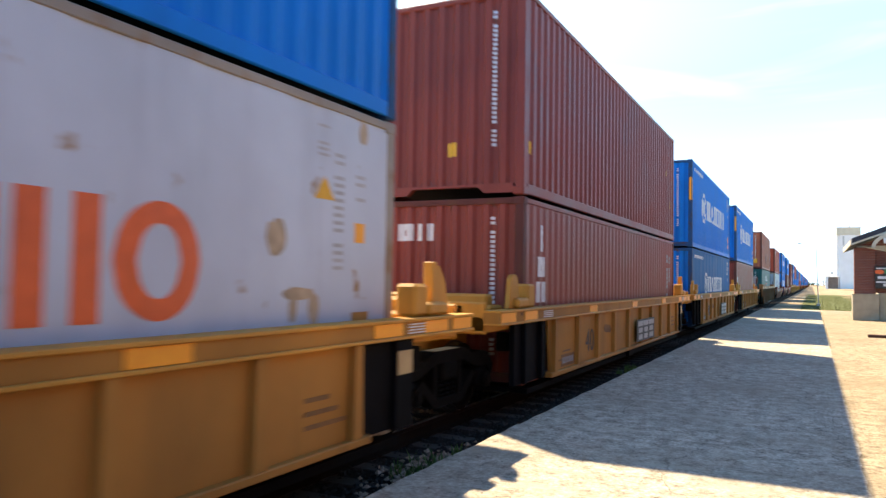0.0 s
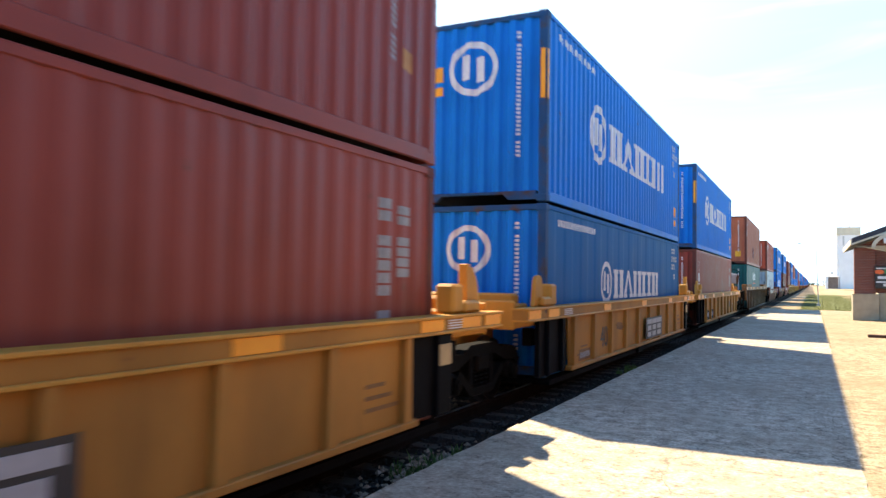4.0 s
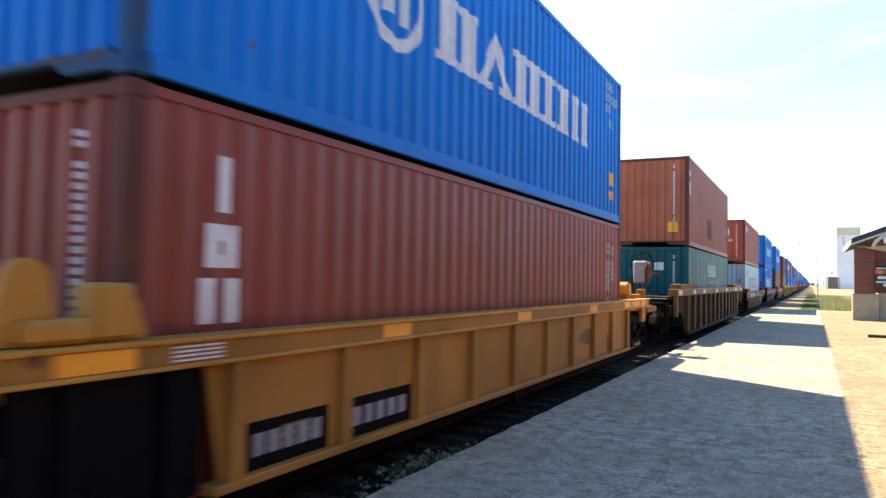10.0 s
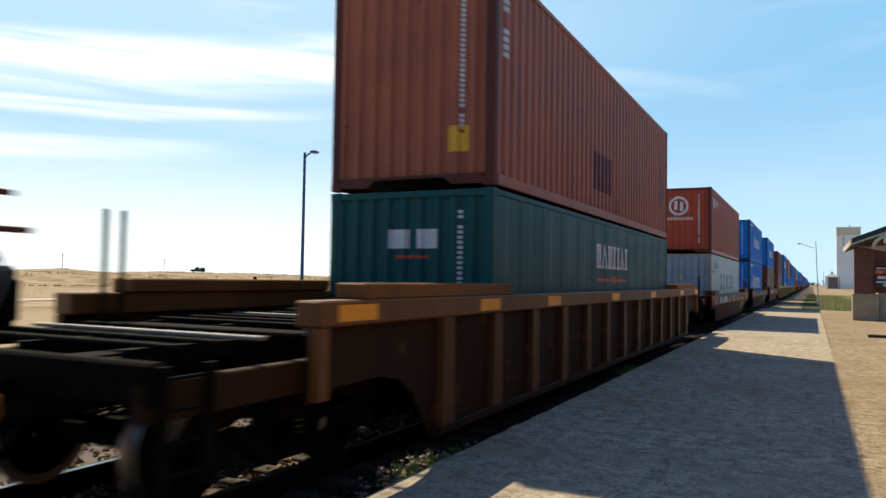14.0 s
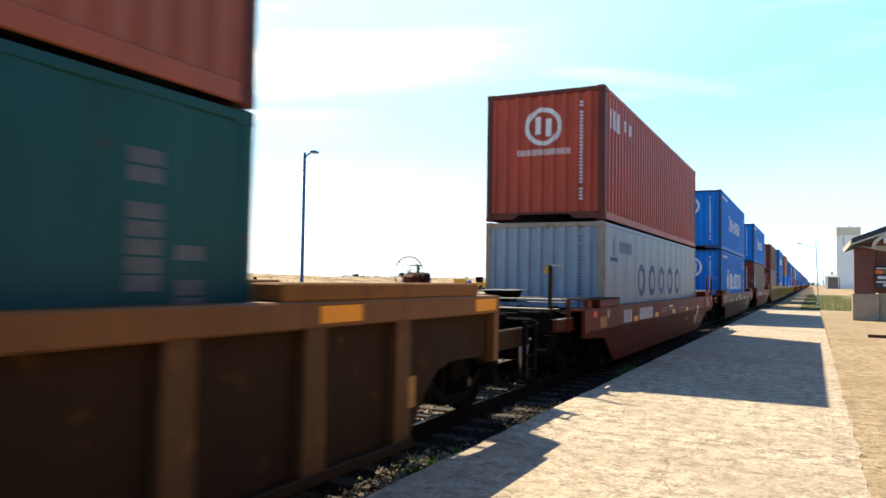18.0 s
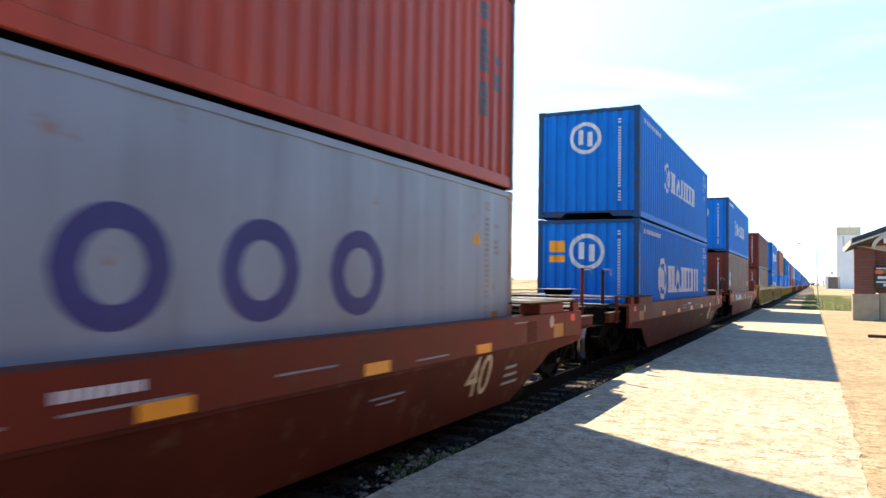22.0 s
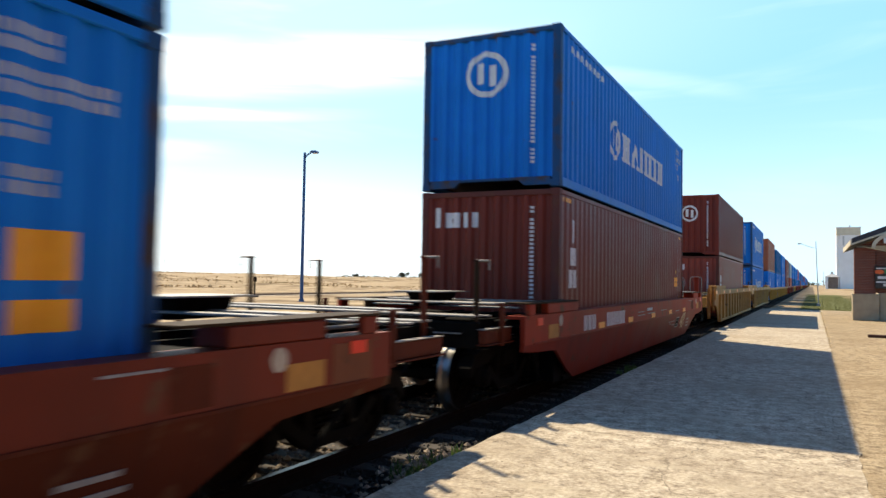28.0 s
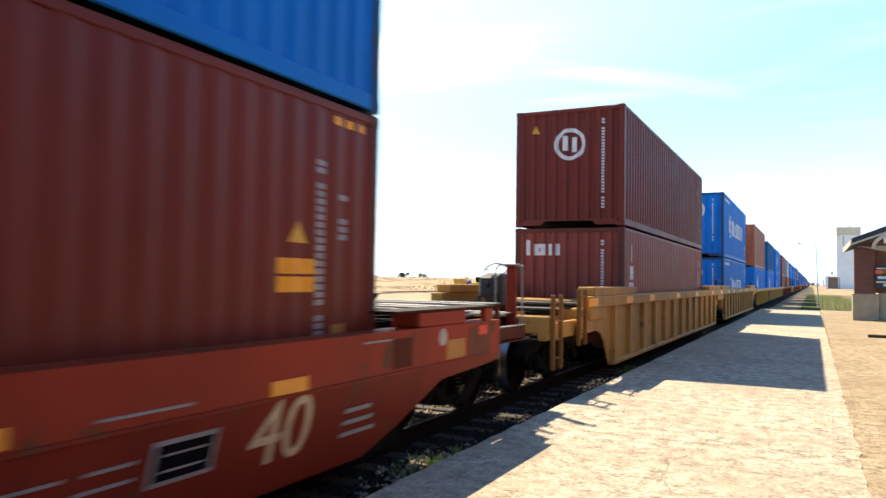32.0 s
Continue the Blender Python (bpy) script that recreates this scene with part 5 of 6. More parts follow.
# ---- ground and track ----
def ground_material():
    m, nt, b = nodes_of("ground_cover")
    fine, mid, wide = noise_node(nt, 9.0, 8), noise_node(nt, 0.22, 8), noise_node(nt, 0.04, 6)
    dry = ramp(nt, mid.outputs["Fac"], 0.38, 0.62, (0.15, 0.1, 0.055, 1), (0.42, 0.32, 0.2, 1))
    bare = ramp(nt, fine.outputs["Fac"], 0.3, 0.7, (0.28, 0.2, 0.12, 1), (0.45, 0.35, 0.225, 1))
    base = blend(nt, ramp(nt, wide.outputs["Fac"], 0.44, 0.6).outputs[0], dry.outputs[0], bare.outputs[0])
    green = ramp(nt, fine.outputs["Fac"], 0.3, 0.75, (0.07, 0.078, 0.026, 1), (0.15, 0.15, 0.055, 1))
    tc = nt.nodes.new("ShaderNodeTexCoord")
    sep = nt.nodes.new("ShaderNodeSeparateXYZ")
    nt.links.new(tc.outputs["Object"], sep.inputs[0])

    def band(out, lo, hi, soft):
        a = nt.nodes.new("ShaderNodeMapRange")
        a.inputs[1].default_value, a.inputs[2].default_value = lo - soft, lo + soft
        c = nt.nodes.new("ShaderNodeMapRange")
        c.inputs[1].default_value, c.inputs[2].default_value, c.inputs[3].default_value, c.inputs[4].default_value = hi - soft, hi + soft, 1, 0
        for q in (a, c):
            nt.links.new(out, q.inputs[0])
        k = nt.nodes.new("ShaderNodeMath")
        k.operation = "MULTIPLY"
        nt.links.new(a.outputs[0], k.inputs[0]), nt.links.new(c.outputs[0], k.inputs[1])
        return k.outputs[0]

    k = nt.nodes.new("ShaderNodeMath")
    k.operation = "MULTIPLY"
    nt.links.new(band(sep.outputs[0], -0.9, 9.0, 0.3), k.inputs[0]), nt.links.new(band(sep.outputs[1], 50.0, 150.0, 3.0), k.inputs[1])
    path = nt.nodes.new("ShaderNodeMath")
    path.operation = "MULTIPLY_ADD"
    path.inputs[1].default_value, path.inputs[2].default_value = -1.0, 1.0
    worn = nt.nodes.new("ShaderNodeMath")
    worn.operation = "MULTIPLY"
    nt.links.new(band(sep.outputs[0], 4.5, 60.0, 1.0), worn.inputs[0]), nt.links.new(band(sep.outputs[1], 88.0, 170.0, 5.0), worn.inputs[1])
    nt.links.new(worn.outputs[0], path.inputs[0])
    kept = nt.nodes.new("ShaderNodeMath")
    kept.operation = "MULTIPLY"
    nt.links.new(k.outputs[0], kept.inputs[0]), nt.links.new(path.outputs[0], kept.inputs[1])
    lawn = blend(nt, kept.outputs[0], base.outputs[0], green.outputs[0])
    nt.links.new(lawn.outputs[0], b.inputs["Base Color"])
    b.inputs["Roughness"].default_value = 0.95
    b.inputs["Specular IOR Level"].default_value = 0.1
    bump(nt, b, fine.outputs["Fac"], 0.6, 0.06)
    return m


CREST = ((15, 1.6), (24, 2.0), (34, 1.75), (40, 2.3), (47.5, 2.65), (50.5, 1.95), (52, 2.25), (53.7, 3.05), (55.5, 2.7), (57, 2.2), (62, 2.6), (75, 2.2))  # bearing, height


def hill(x, y):
    """Ground height: a flat yard, then a low sandy rise with a track along its crest, 300 m away."""
    d, bearing = math.hypot(x, y), math.degrees(math.atan2(-x, y))
    if not 10 < bearing < 100 or d < 90:
        return -0.16
    crest = float(np.interp(bearing, [c[0] for c in CREST], [c[1] for c in CREST])) * min(1.0, (bearing - 10) / 8)
    k = max(0.0, min(1.0, (d - 130) / 150)) if d < 300 else max(0.0, min(1.0, (470 - d) / 160))
    k = k * k * (3 - 2 * k)
    lump = 1.1 * noise.noise((x * 0.03, y * 0.03, 5)) + 0.85 * noise.noise((x * 0.08, y * 0.08, 9)) - 0.3
    near = max(0.0, min(1.0, (d - 90) / 80)) * max(0.0, min(1.0, (285 - d) / 40))
    return -0.16 + k * (crest + 0.16) + lump * near * min(1.0, crest / 2)


def axis(limits):
    out = []
    for a, b, step in limits:
        out += np.arange(a, b, step).tolist()
    return out + [limits[-1][1]]


xs = axis([(-4500, -900, 400), (-900, -360, 45), (-360, -60, 6), (-60, -8, 6.5), (-8, 10, 3), (10, 100, 15), (100, 900, 100), (900, 4500, 600)])
yy = axis([(-600, -60, 60), (-60, 60, 8), (60, 360, 6), (360, 900, 45), (900, 4600, 370)])
bm = bmesh.new()
grid = [[bm.verts.new((x, y, hill(x, y) - (0.12 if -7.6 < x < -2.4 else 0))) for y in yy] for x in xs]
for i in range(len(xs) - 1):
    for j in range(len(yy) - 1):
        bm.faces.new((grid[i][j], grid[i + 1][j], grid[i + 1][j + 1], grid[i][j + 1]))
ground = tagged(new("ground", mesh_of("ground", bm, ground_material())), "flat dry prairie ground with sandy rises", "ground", kind="structure")


def old_paving(name, dark, mid, pale, stain, relief):
    """Worn paving: fine aggregate, hand-sized mottles, broad stains, hairline cracks."""
    m, nt, b = nodes_of(name)
    grain, mottle, wide, streak = noise_node(nt, 26.0, 6), noise_node(nt, 5.5, 8), noise_node(nt, 0.55, 5), noise_node(nt, 2.2, 6, (0.3, 1.5, 1))
    mottle.inputs["Roughness"].default_value = 0.72
    c = ramp(nt, mottle.outputs["Fac"], 0.38, 0.62, (*dark, 1), (*pale, 1))
    c = blend(nt, 0.42, c.outputs[0], ramp(nt, grain.outputs["Fac"], 0.36, 0.64, (*dark, 1), (*pale, 1)).outputs[0])
    c = blend(nt, ramp(nt, streak.outputs["Fac"], 0.56, 0.74).outputs[0], c.outputs[0], mid)
    k = ramp(nt, wide.outputs["Fac"], 0.46, 0.66, (0, 0, 0, 1), (0.55, 0.55, 0.55, 1))
    c = blend(nt, k.outputs[0], c.outputs[0], stain)
    cell = nt.nodes.new("ShaderNodeTexVoronoi")
    cell.feature = "DISTANCE_TO_EDGE"
    cell.inputs["Scale"].default_value = 0.5
    warp = noise_node(nt, 1.6, 6)
    tc = nt.nodes.new("ShaderNodeTexCoord")
    off = nt.nodes.new("ShaderNodeVectorMath")
    off.operation = "ADD"
    nt.links.new(tc.outputs["Object"], off.inputs[0])
    nt.links.new(warp.outputs["Color"], off.inputs[1])
    nt.links.new(off.outputs[0], cell.inputs["Vector"])
    crack = ramp(nt, cell.outputs["Distance"], 0.002, 0.008, (0.5, 0.5, 0.5, 1), (0, 0, 0, 1))
    c = blend(nt, crack.outputs[0], c.outputs[0], tuple(0.45 * v for v in dark))
    nt.links.new(c.outputs[0], b.inputs["Base Color"])
    b.inputs["Roughness"].default_value = 0.9
    b.inputs["Specular IOR Level"].default_value = 0.2
    bump(nt, b, mottle.outputs["Fac"], relief, 0.03)
    return m


CONCRETE = old_paving("old_concrete", (0.145, 0.108, 0.073), (0.45, 0.385, 0.285), (0.66, 0.575, 0.445), (0.3, 0.24, 0.17), 1.0)
PALE_CONCRETE = CONCRETE
DIRT = old_paving("packed_gravel", (0.12, 0.08, 0.044), (0.33, 0.25, 0.15), (0.5, 0.4, 0.26), (0.21, 0.15, 0.085), 1.0)
BALLAST = plain("ballast", (0.1, 0.078, 0.06), 0.95, 0, 0.5, 18, 1.0)
TIE = plain("tarred_timber", (0.03, 0.022, 0.017), 0.9, 0, 0.4, 8, 0.5)

# near-black bed: the shade between rail and platform is put into its colour
SHADE_BED = plain("shaded_cess", (0.02, 0.016, 0.013), 0.95, 0, 0.5, 18, 1.0)
track = tagged(new("track", mesh_of("track", boxes((TRACK_X - 2.3, TRACK_X + 1.75, -60, 900, -0.4, -0.2)), BALLAST)), "railway track bed of dark ballast", "track", kind="structure")
for s in (-1, 1):
    bm = bmesh.new()
    extrude_xz(bm, [(-0.07, -0.18), (0.07, -0.18), (0.07, -0.165), (0.012, -0.14), (0.012, -0.05), (0.036, -0.035), (0.036, -0.006), (0.03, 0), (-0.03, 0), (-0.036, -0.006), (-0.036, -0.035), (-0.012, -0.05), (-0.012, -0.14), (-0.07, -0.165)], -60, 900)
    me = mesh_of("rail", bm, RAIL, TREAD)
    for p in me.polygons:
        if p.normal.z > 0.9 and p.center.z > -0.01:
            p.material_index = 1
    part("rail", me, RAIL, track, "steel rail with polished top", (TRACK_X + s * 0.755, 0, 0))
part("oily_strip", boxes((-3.93, -2.9, -60, 900, -0.3, -0.19)), SHADE_BED, track, "dark strip with painted-in shade beside the platform")


# ---- platform ----
rnd = random.Random(11)
platform = tagged(new("platform"), "old sunlit concrete station platform level with the rails", "platform", kind="structure")


def slab(x0, x1, y0, y1, ragged=False, n=8, rough_right=0.0):
    bm = bmesh.new()
    left = [(x0 + (rnd.uniform(-0.02, 0.012) if ragged else 0), y0 + (y1 - y0) * i / n) for i in range(n + 1)]
    right = [(x1 + rnd.uniform(-rough_right, rough_right), y1 - (y1 - y0) * i / n) for i in range(n + 1)] if rough_right else [(x1, y1), (x1, y0)]
    out = left + right
    top = [bm.verts.new((x, y, 0)) for x, y in out]
    low = [bm.verts.new((x, y, -0.3)) for x, y in out]
    bm.faces.new(top)
    for i in range(len(out)):
        j = (i + 1) % len(out)
        bm.faces.new((top[i], low[i], low[j], top[j]))
    return bm


for i in range(11):
    y = -9 + 5.65 * i
    part("slab", slab(-2.98, 0.26, y, y + 5.642, True, 22), CONCRETE, platform)
    part("edge_strip", slab(0.2605, 0.4, y, y + 5.645, False, 34, 0.022), PALE_CONCRETE, platform)
apron = tagged(new("pavement", mesh_of("pavement", boxes((0.35, 30, -9, 53.2, -0.3, -0.006)), DIRT)), "worn gravelly apron beside the platform", "pavement", kind="structure")

# unseen wall, added east of the platform to cut the sky's fill
WALL_BRICK = plain("blocking_wall_brick", (0.16, 0.07, 0.045), 0.9, 0, 0.3, 5, 0.3)
sky_blocker = tagged(new("wall_east", mesh_of("wall_east", boxes((6.2, 6.55, -28, 31, -0.3, 5.2), (6.1, 6.65, -28.1, 31.1, 5.2, 5.35)), WALL_BRICK)), "plain dark brick wall added out of view to block sky light", "wall", kind="structure")


# ---- track details ----
TIE_MESH = mesh_of("tie", boxes((-1.3, 1.3, -0.11, 0.11, -0.36, -0.172, 0.01)), TIE)
for i in range(290):
    part("tie", TIE_MESH, TIE, track, at=(TRACK_X, -4 + 0.53 * i, 0))


def scatter(name, n, place, size, material, label, seed, parent=None, squash=0.7):
    """n small angular stones as one mesh."""
    r = np.random.RandomState(seed)
    base = np.array([(1, 0, 0), (-1, 0, 0), (0, 1, 0), (0, -1, 0), (0, 0, 1), (0, 0, -1)], float)
    tri = np.array([(0, 2, 4), (2, 1, 4), (1, 3, 4), (3, 0, 4), (2, 0, 5), (1, 2, 5), (3, 1, 5), (0, 3, 5)])
    pts = place(r, n)
    s = size * (0.5 + r.rand(n, 1, 1))
    ang = r.rand(n) * 6.283
    v = base[None] * (0.6 + 0.8 * r.rand(n, 6, 1))
    v[:, :, 2] *= squash
    c, q = np.cos(ang)[:, None], np.sin(ang)[:, None]
    v = np.stack([v[:, :, 0] * c - v[:, :, 1] * q, v[:, :, 0] * q + v[:, :, 1] * c, v[:, :, 2]], 2) * s + pts[:, None, :]
    f = (tri[None] + (np.arange(n) * 6)[:, None, None]).reshape(-1, 3)
    me = bpy.data.meshes.new(name)
    me.from_pydata(v.reshape(-1, 3).tolist(), [], f.tolist())
    me.materials.append(material)
    ob = new(name, me)
    if parent:
        ob.parent = parent
        ob["kind"] = "stuff"
        return ob
    return tagged(ob, label, name.replace("_", " "), kind="stuff")


def stone_material(name, a, b_, rough=0.9):
    m, nt, b = nodes_of(name)
    g = nt.nodes.new("ShaderNodeNewGeometry")
    r = ramp(nt, g.outputs["Random Per Island"], 0.0, 1.0, (*a, 1), (*b_, 1))
    n = noise_node(nt, 40, 4)
    mix = blend(nt, 0.3, r.outputs[0], ramp(nt, n.outputs["Fac"], 0.3, 0.7, (*a, 1), (*b_, 1)).outputs[0])
    nt.links.new(mix.outputs[0], b.inputs["Base Color"])
    b.inputs["Roughness"].default_value = rough
    return m


STONES = stone_material("ballast_stones", (0.07, 0.048, 0.03), (0.46, 0.35, 0.24))
# darkened copy of STONES, carrying the shade beside the platform
SHADED_STONES = stone_material("shaded_stones", (0.004, 0.0032, 0.0026), (0.02, 0.016, 0.0125))
PEBBLE = stone_material("tan_pebbles", (0.26, 0.19, 0.12), (0.56, 0.46, 0.32))
RUBBLE = stone_material("rubble", (0.1, 0.065, 0.045), (0.34, 0.27, 0.2))


def near_rail(r, n):
    y = 1.5 + 34 * r.rand(n) ** 1.6
    x = -3.93 + 1.05 * r.rand(n)
    return np.stack([x, y, -0.19 + 0.1 * r.rand(n) * np.clip((x + 3.75) / 0.6, 0.15, 1)], 1)


def between_rails(r, n):
    return np.stack([TRACK_X - 2.2 + 2.9 * r.rand(n), 1.5 + 40 * r.rand(n) ** 1.5, -0.2 + 0.03 * r.rand(n)], 1)


scatter("ballast_stones", 9000, between_rails, 0.032, STONES, "crushed stone ballast between the rails", 3)
scatter("shoulder_stones", 6000, near_rail, 0.024, SHADED_STONES, "crushed stone ballast beside the platform edge", 4)


def heap(r, n):
    a = r.randn(n, 2) * np.array([0.13, 0.55]) + np.array([-3.22, 5.9])
    a[:, 0] = np.clip(a[:, 0], -3.5, -3.02)
    return np.stack([a[:, 0], a[:, 1], -0.13 + 0.1 * r.rand(n) * np.exp(-((a[:, 1] - 5.9) / 0.7) ** 2)], 1)


def grit(r, n):
    return np.stack([-2.9 + 3.1 * r.rand(n), 3 + 22 * r.rand(n) ** 1.7, 0.004 + 0 * r.rand(n)], 1)


def apron_grit(r, n):
    return np.stack([0.5 + 3.0 * r.rand(n) ** 1.4, 5 + 24 * r.rand(n) ** 1.5, -0.01 + 0 * r.rand(n)], 1)


scatter("broken_concrete", 170, heap, 0.03, RUBBLE, "crumbled concrete and stones at the platform edge", 6)
scatter("platform_grit", 450, grit, 0.007, RUBBLE, "loose grit on the platform", 7, squash=0.5)
scatter("apron_gravel", 2200, apron_grit, 0.009, PEBBLE, "loose gravel beside the platform", 8, squash=0.6)


# ---- plants ----
def blades(name, spots, height, width, material, label, seed, per=5):
    """Tufts of narrow bent blades, joined."""
    r = random.Random(seed)
    v, f = [], []
    for x, y, z in spots:
        for _ in range(per):
            a, l, h = r.uniform(0, 6.28), r.uniform(0.2, 0.7), height * r.uniform(0.5, 1.2)
            px, py = x + r.uniform(-1, 1) * height * 0.4, y + r.uniform(-1, 1) * height * 0.4
            dx, dy = math.cos(a), math.sin(a)
            w = width * r.uniform(0.6, 1.2)
            i = len(v)
            v += [(px - dy * w, py + dx * w, z), (px + dy * w, py - dx * w, z), (px + dx * h * l * 0.4 + dy * w * 0.7, py + dy * h * l * 0.4 - dx * w * 0.7, z + h * 0.6),
                  (px + dx * h * l * 0.4 - dy * w * 0.7, py + dy * h * l * 0.4 + dx * w * 0.7, z + h * 0.6), (px + dx * h * l, py + dy * h * l, z + h)]
            f += [(i, i + 1, i + 2, i + 3), (i + 3, i + 2, i + 4)]
    me = bpy.data.meshes.new(name)
    me.from_pydata(v, [], f)
    me.materials.append(material)
    return tagged(new(name, me), label, name.replace("_", " "), kind="stuff")


def blade_material(name, a, b_):
    """Thin leaves: part of the light passes through."""
    m = stone_material(name, a, b_, 0.8)
    nt = m.node_tree
    b = nt.nodes["Principled BSDF"]
    thin = nt.nodes.new("ShaderNodeBsdfTranslucent")
    nt.links.new(b.inputs["Base Color"].links[0].from_socket, thin.inputs[0])
    mix = nt.nodes.new("ShaderNodeMixShader")
    mix.inputs[0].default_value = 0.5
    nt.links.new(b.outputs[0], mix.inputs[1])
    nt.links.new(thin.outputs[0], mix.inputs[2])
    nt.links.new(mix.outputs[0], nt.nodes["Material Output"].inputs[0])
    return m


GRASS = blade_material("green_grass", (0.075, 0.085, 0.028), (0.14, 0.145, 0.05))
STRAW = blade_material("dry_grass", (0.4, 0.31, 0.18), (0.6, 0.48, 0.3))
WEED = blade_material("weed_leaves", (0.03, 0.07, 0.015), (0.1, 0.15, 0.04))
r = random.Random(21)
blades("lawn_grass", [(r.uniform(-0.8, 9), 53.5 + 80 * r.random() ** 1.6, -0.17) for _ in range(4200)], 0.075, 0.016, GRASS, "short green grass beyond the platform", 22, 4)
spots = []
while len(spots) < 3000:
    d, a = 55 + 200 * r.random() ** 1.3, radians(r.uniform(4, 68))
    x, y = -d * math.sin(a), d * math.cos(a)
    if x < -9 and noise.noise((x * 0.06, y * 0.06, 0)) > -0.15:
        spots.append((x, y, hill(x, y) - 0.02))
blades("prairie_grass", spots, 0.11, 0.02, STRAW, "dry straw-coloured prairie grass", 23, 4)
blades("edge_weeds", [(-3.2 + r.uniform(-0.12, 0.15), 5.75 + r.uniform(-0.4, 0.9), -0.1) for _ in range(22)] + [(-3.08 + r.uniform(-0.12, 0.06), 13.9 + r.uniform(-0.5, 0.5), -0.05) for _ in range(16)], 0.12, 0.01, WEED, "small green weeds at the platform edge", 24, 6)
blades("joint_weeds", [(0.42 + r.uniform(-0.02, 0.03), 22 + 28 * r.random(), -0.01) for _ in range(60)], 0.05, 0.008, STRAW, "dry weeds along the slab joint", 25, 4)


def leaf_clump(name, centres, leaf, n, material, seed):
    r = random.Random(seed)
    v, f = [], []
    for cx, cy, cz, rad in centres:
        for _ in range(n):
            d = Vector((r.gauss(0, 1), r.gauss(0, 1), r.gauss(0, 0.75))).normalized() * rad * r.uniform(0.35, 1.05)
            c = Vector((cx, cy, cz)) + d
            a, b2 = Vector((r.gauss(0, 1), r.gauss(0, 1), r.gauss(0, 1))).normalized(), Vector((r.gauss(0, 1), r.gauss(0, 1), r.gauss(0, 1))).normalized()
            i = len(v)
            v += [tuple(c + a * leaf), tuple(c + b2 * leaf), tuple(c - a * leaf), tuple(c - b2 * leaf)]
            f.append((i, i + 1, i + 2, i + 3))
    me = bpy.data.meshes.new(name)
    me.from_pydata(v, [], f)
    me.materials.append(material)
    return me


FOLIAGE = stone_material("dull_foliage", (0.03, 0.035, 0.015), (0.1, 0.1, 0.05), 0.8)
BARK = plain("bark", (0.09, 0.065, 0.045), 0.9, 0, 0.4, 8)


def shrub(x, y, w, h, seed):
    r = random.Random(seed)
    z = hill(x, y)
    ob = tagged(new("shrub"), "dull olive prairie shrub on a sandy rise", "shrub", "shrubs on the prairie")
    ob.location = (x, y, z)
    bm = bmesh.new()
    for k in range(5):
        rod(bm, (0, 0, -0.1), (r.uniform(-0.4, 0.4) * w, r.uniform(-0.3, 0.3) * w, h * 0.6), 0.06, 6)
    part("stems", bm, BARK, ob)
    part("crown", leaf_clump("crown", [(r.uniform(-0.45, 0.45) * w, r.uniform(-0.3, 0.3) * w, h * r.uniform(0.35, 0.75), h * 0.38) for _ in range(7)], h * 0.09, 60, FOLIAGE, seed), FOLIAGE, ob)


for x, y, w, h, s in ((-165, 250, 3, 1.6, 3), (-143, 252, 4, 2.2, 4), (-137, 256, 3, 1.8, 5), (-150, 262, 3, 1.5, 6)):
    shrub(x, y, w, h, s)
SCRUB = blade_material("dry_scrub", (0.27, 0.18, 0.095), (0.44, 0.32, 0.19))
tufts = []
while len(tufts) < 2400:
    d, a = r.uniform(110, 305), radians(r.uniform(22, 64))
    x, y = -d * math.sin(a), d * math.cos(a)
    if noise.noise((x * 0.035, y * 0.035, 4)) > -0.05:
        k = r.uniform(0.06, 0.3) * r.uniform(0.5, 1)
        tufts.append((x, y, hill(x, y) + 0.2 * k, k))
tagged(new("dry_scrub", leaf_clump("dry_scrub", tufts, 0.15, 10, SCRUB, 33)), "dry brown scrub tufts on the sandy rise", "scrub", kind="stuff")
tree_me = leaf_clump("far_trees", [(r.uniform(-680, 160), 1000 + r.uniform(-60, 60), r.uniform(1.0, 3.2), r.uniform(2.5, 4.5)) for _ in range(270)], 0.8, 26, FOLIAGE, 31)
tagged(new("far_trees", tree_me), "low line of bare grey-green trees on the horizon", "trees", kind="stuff")


# ---- poles ----
STEEL = plain("painted_pole_steel", (0.03, 0.085, 0.22), 0.5, 0.1, 0.25, 4)
GREY_STEEL = plain("galvanised_pole", (0.34, 0.35, 0.36), 0.6, 0.0, 0.15, 4)
LENS = plain("lamp_glass", (0.7, 0.7, 0.66), 0.2, 0, 0.05, 10, 0.02)
WOOD = plain("weathered_pole_wood", (0.12, 0.095, 0.07), 0.9, 0, 0.3, 6)


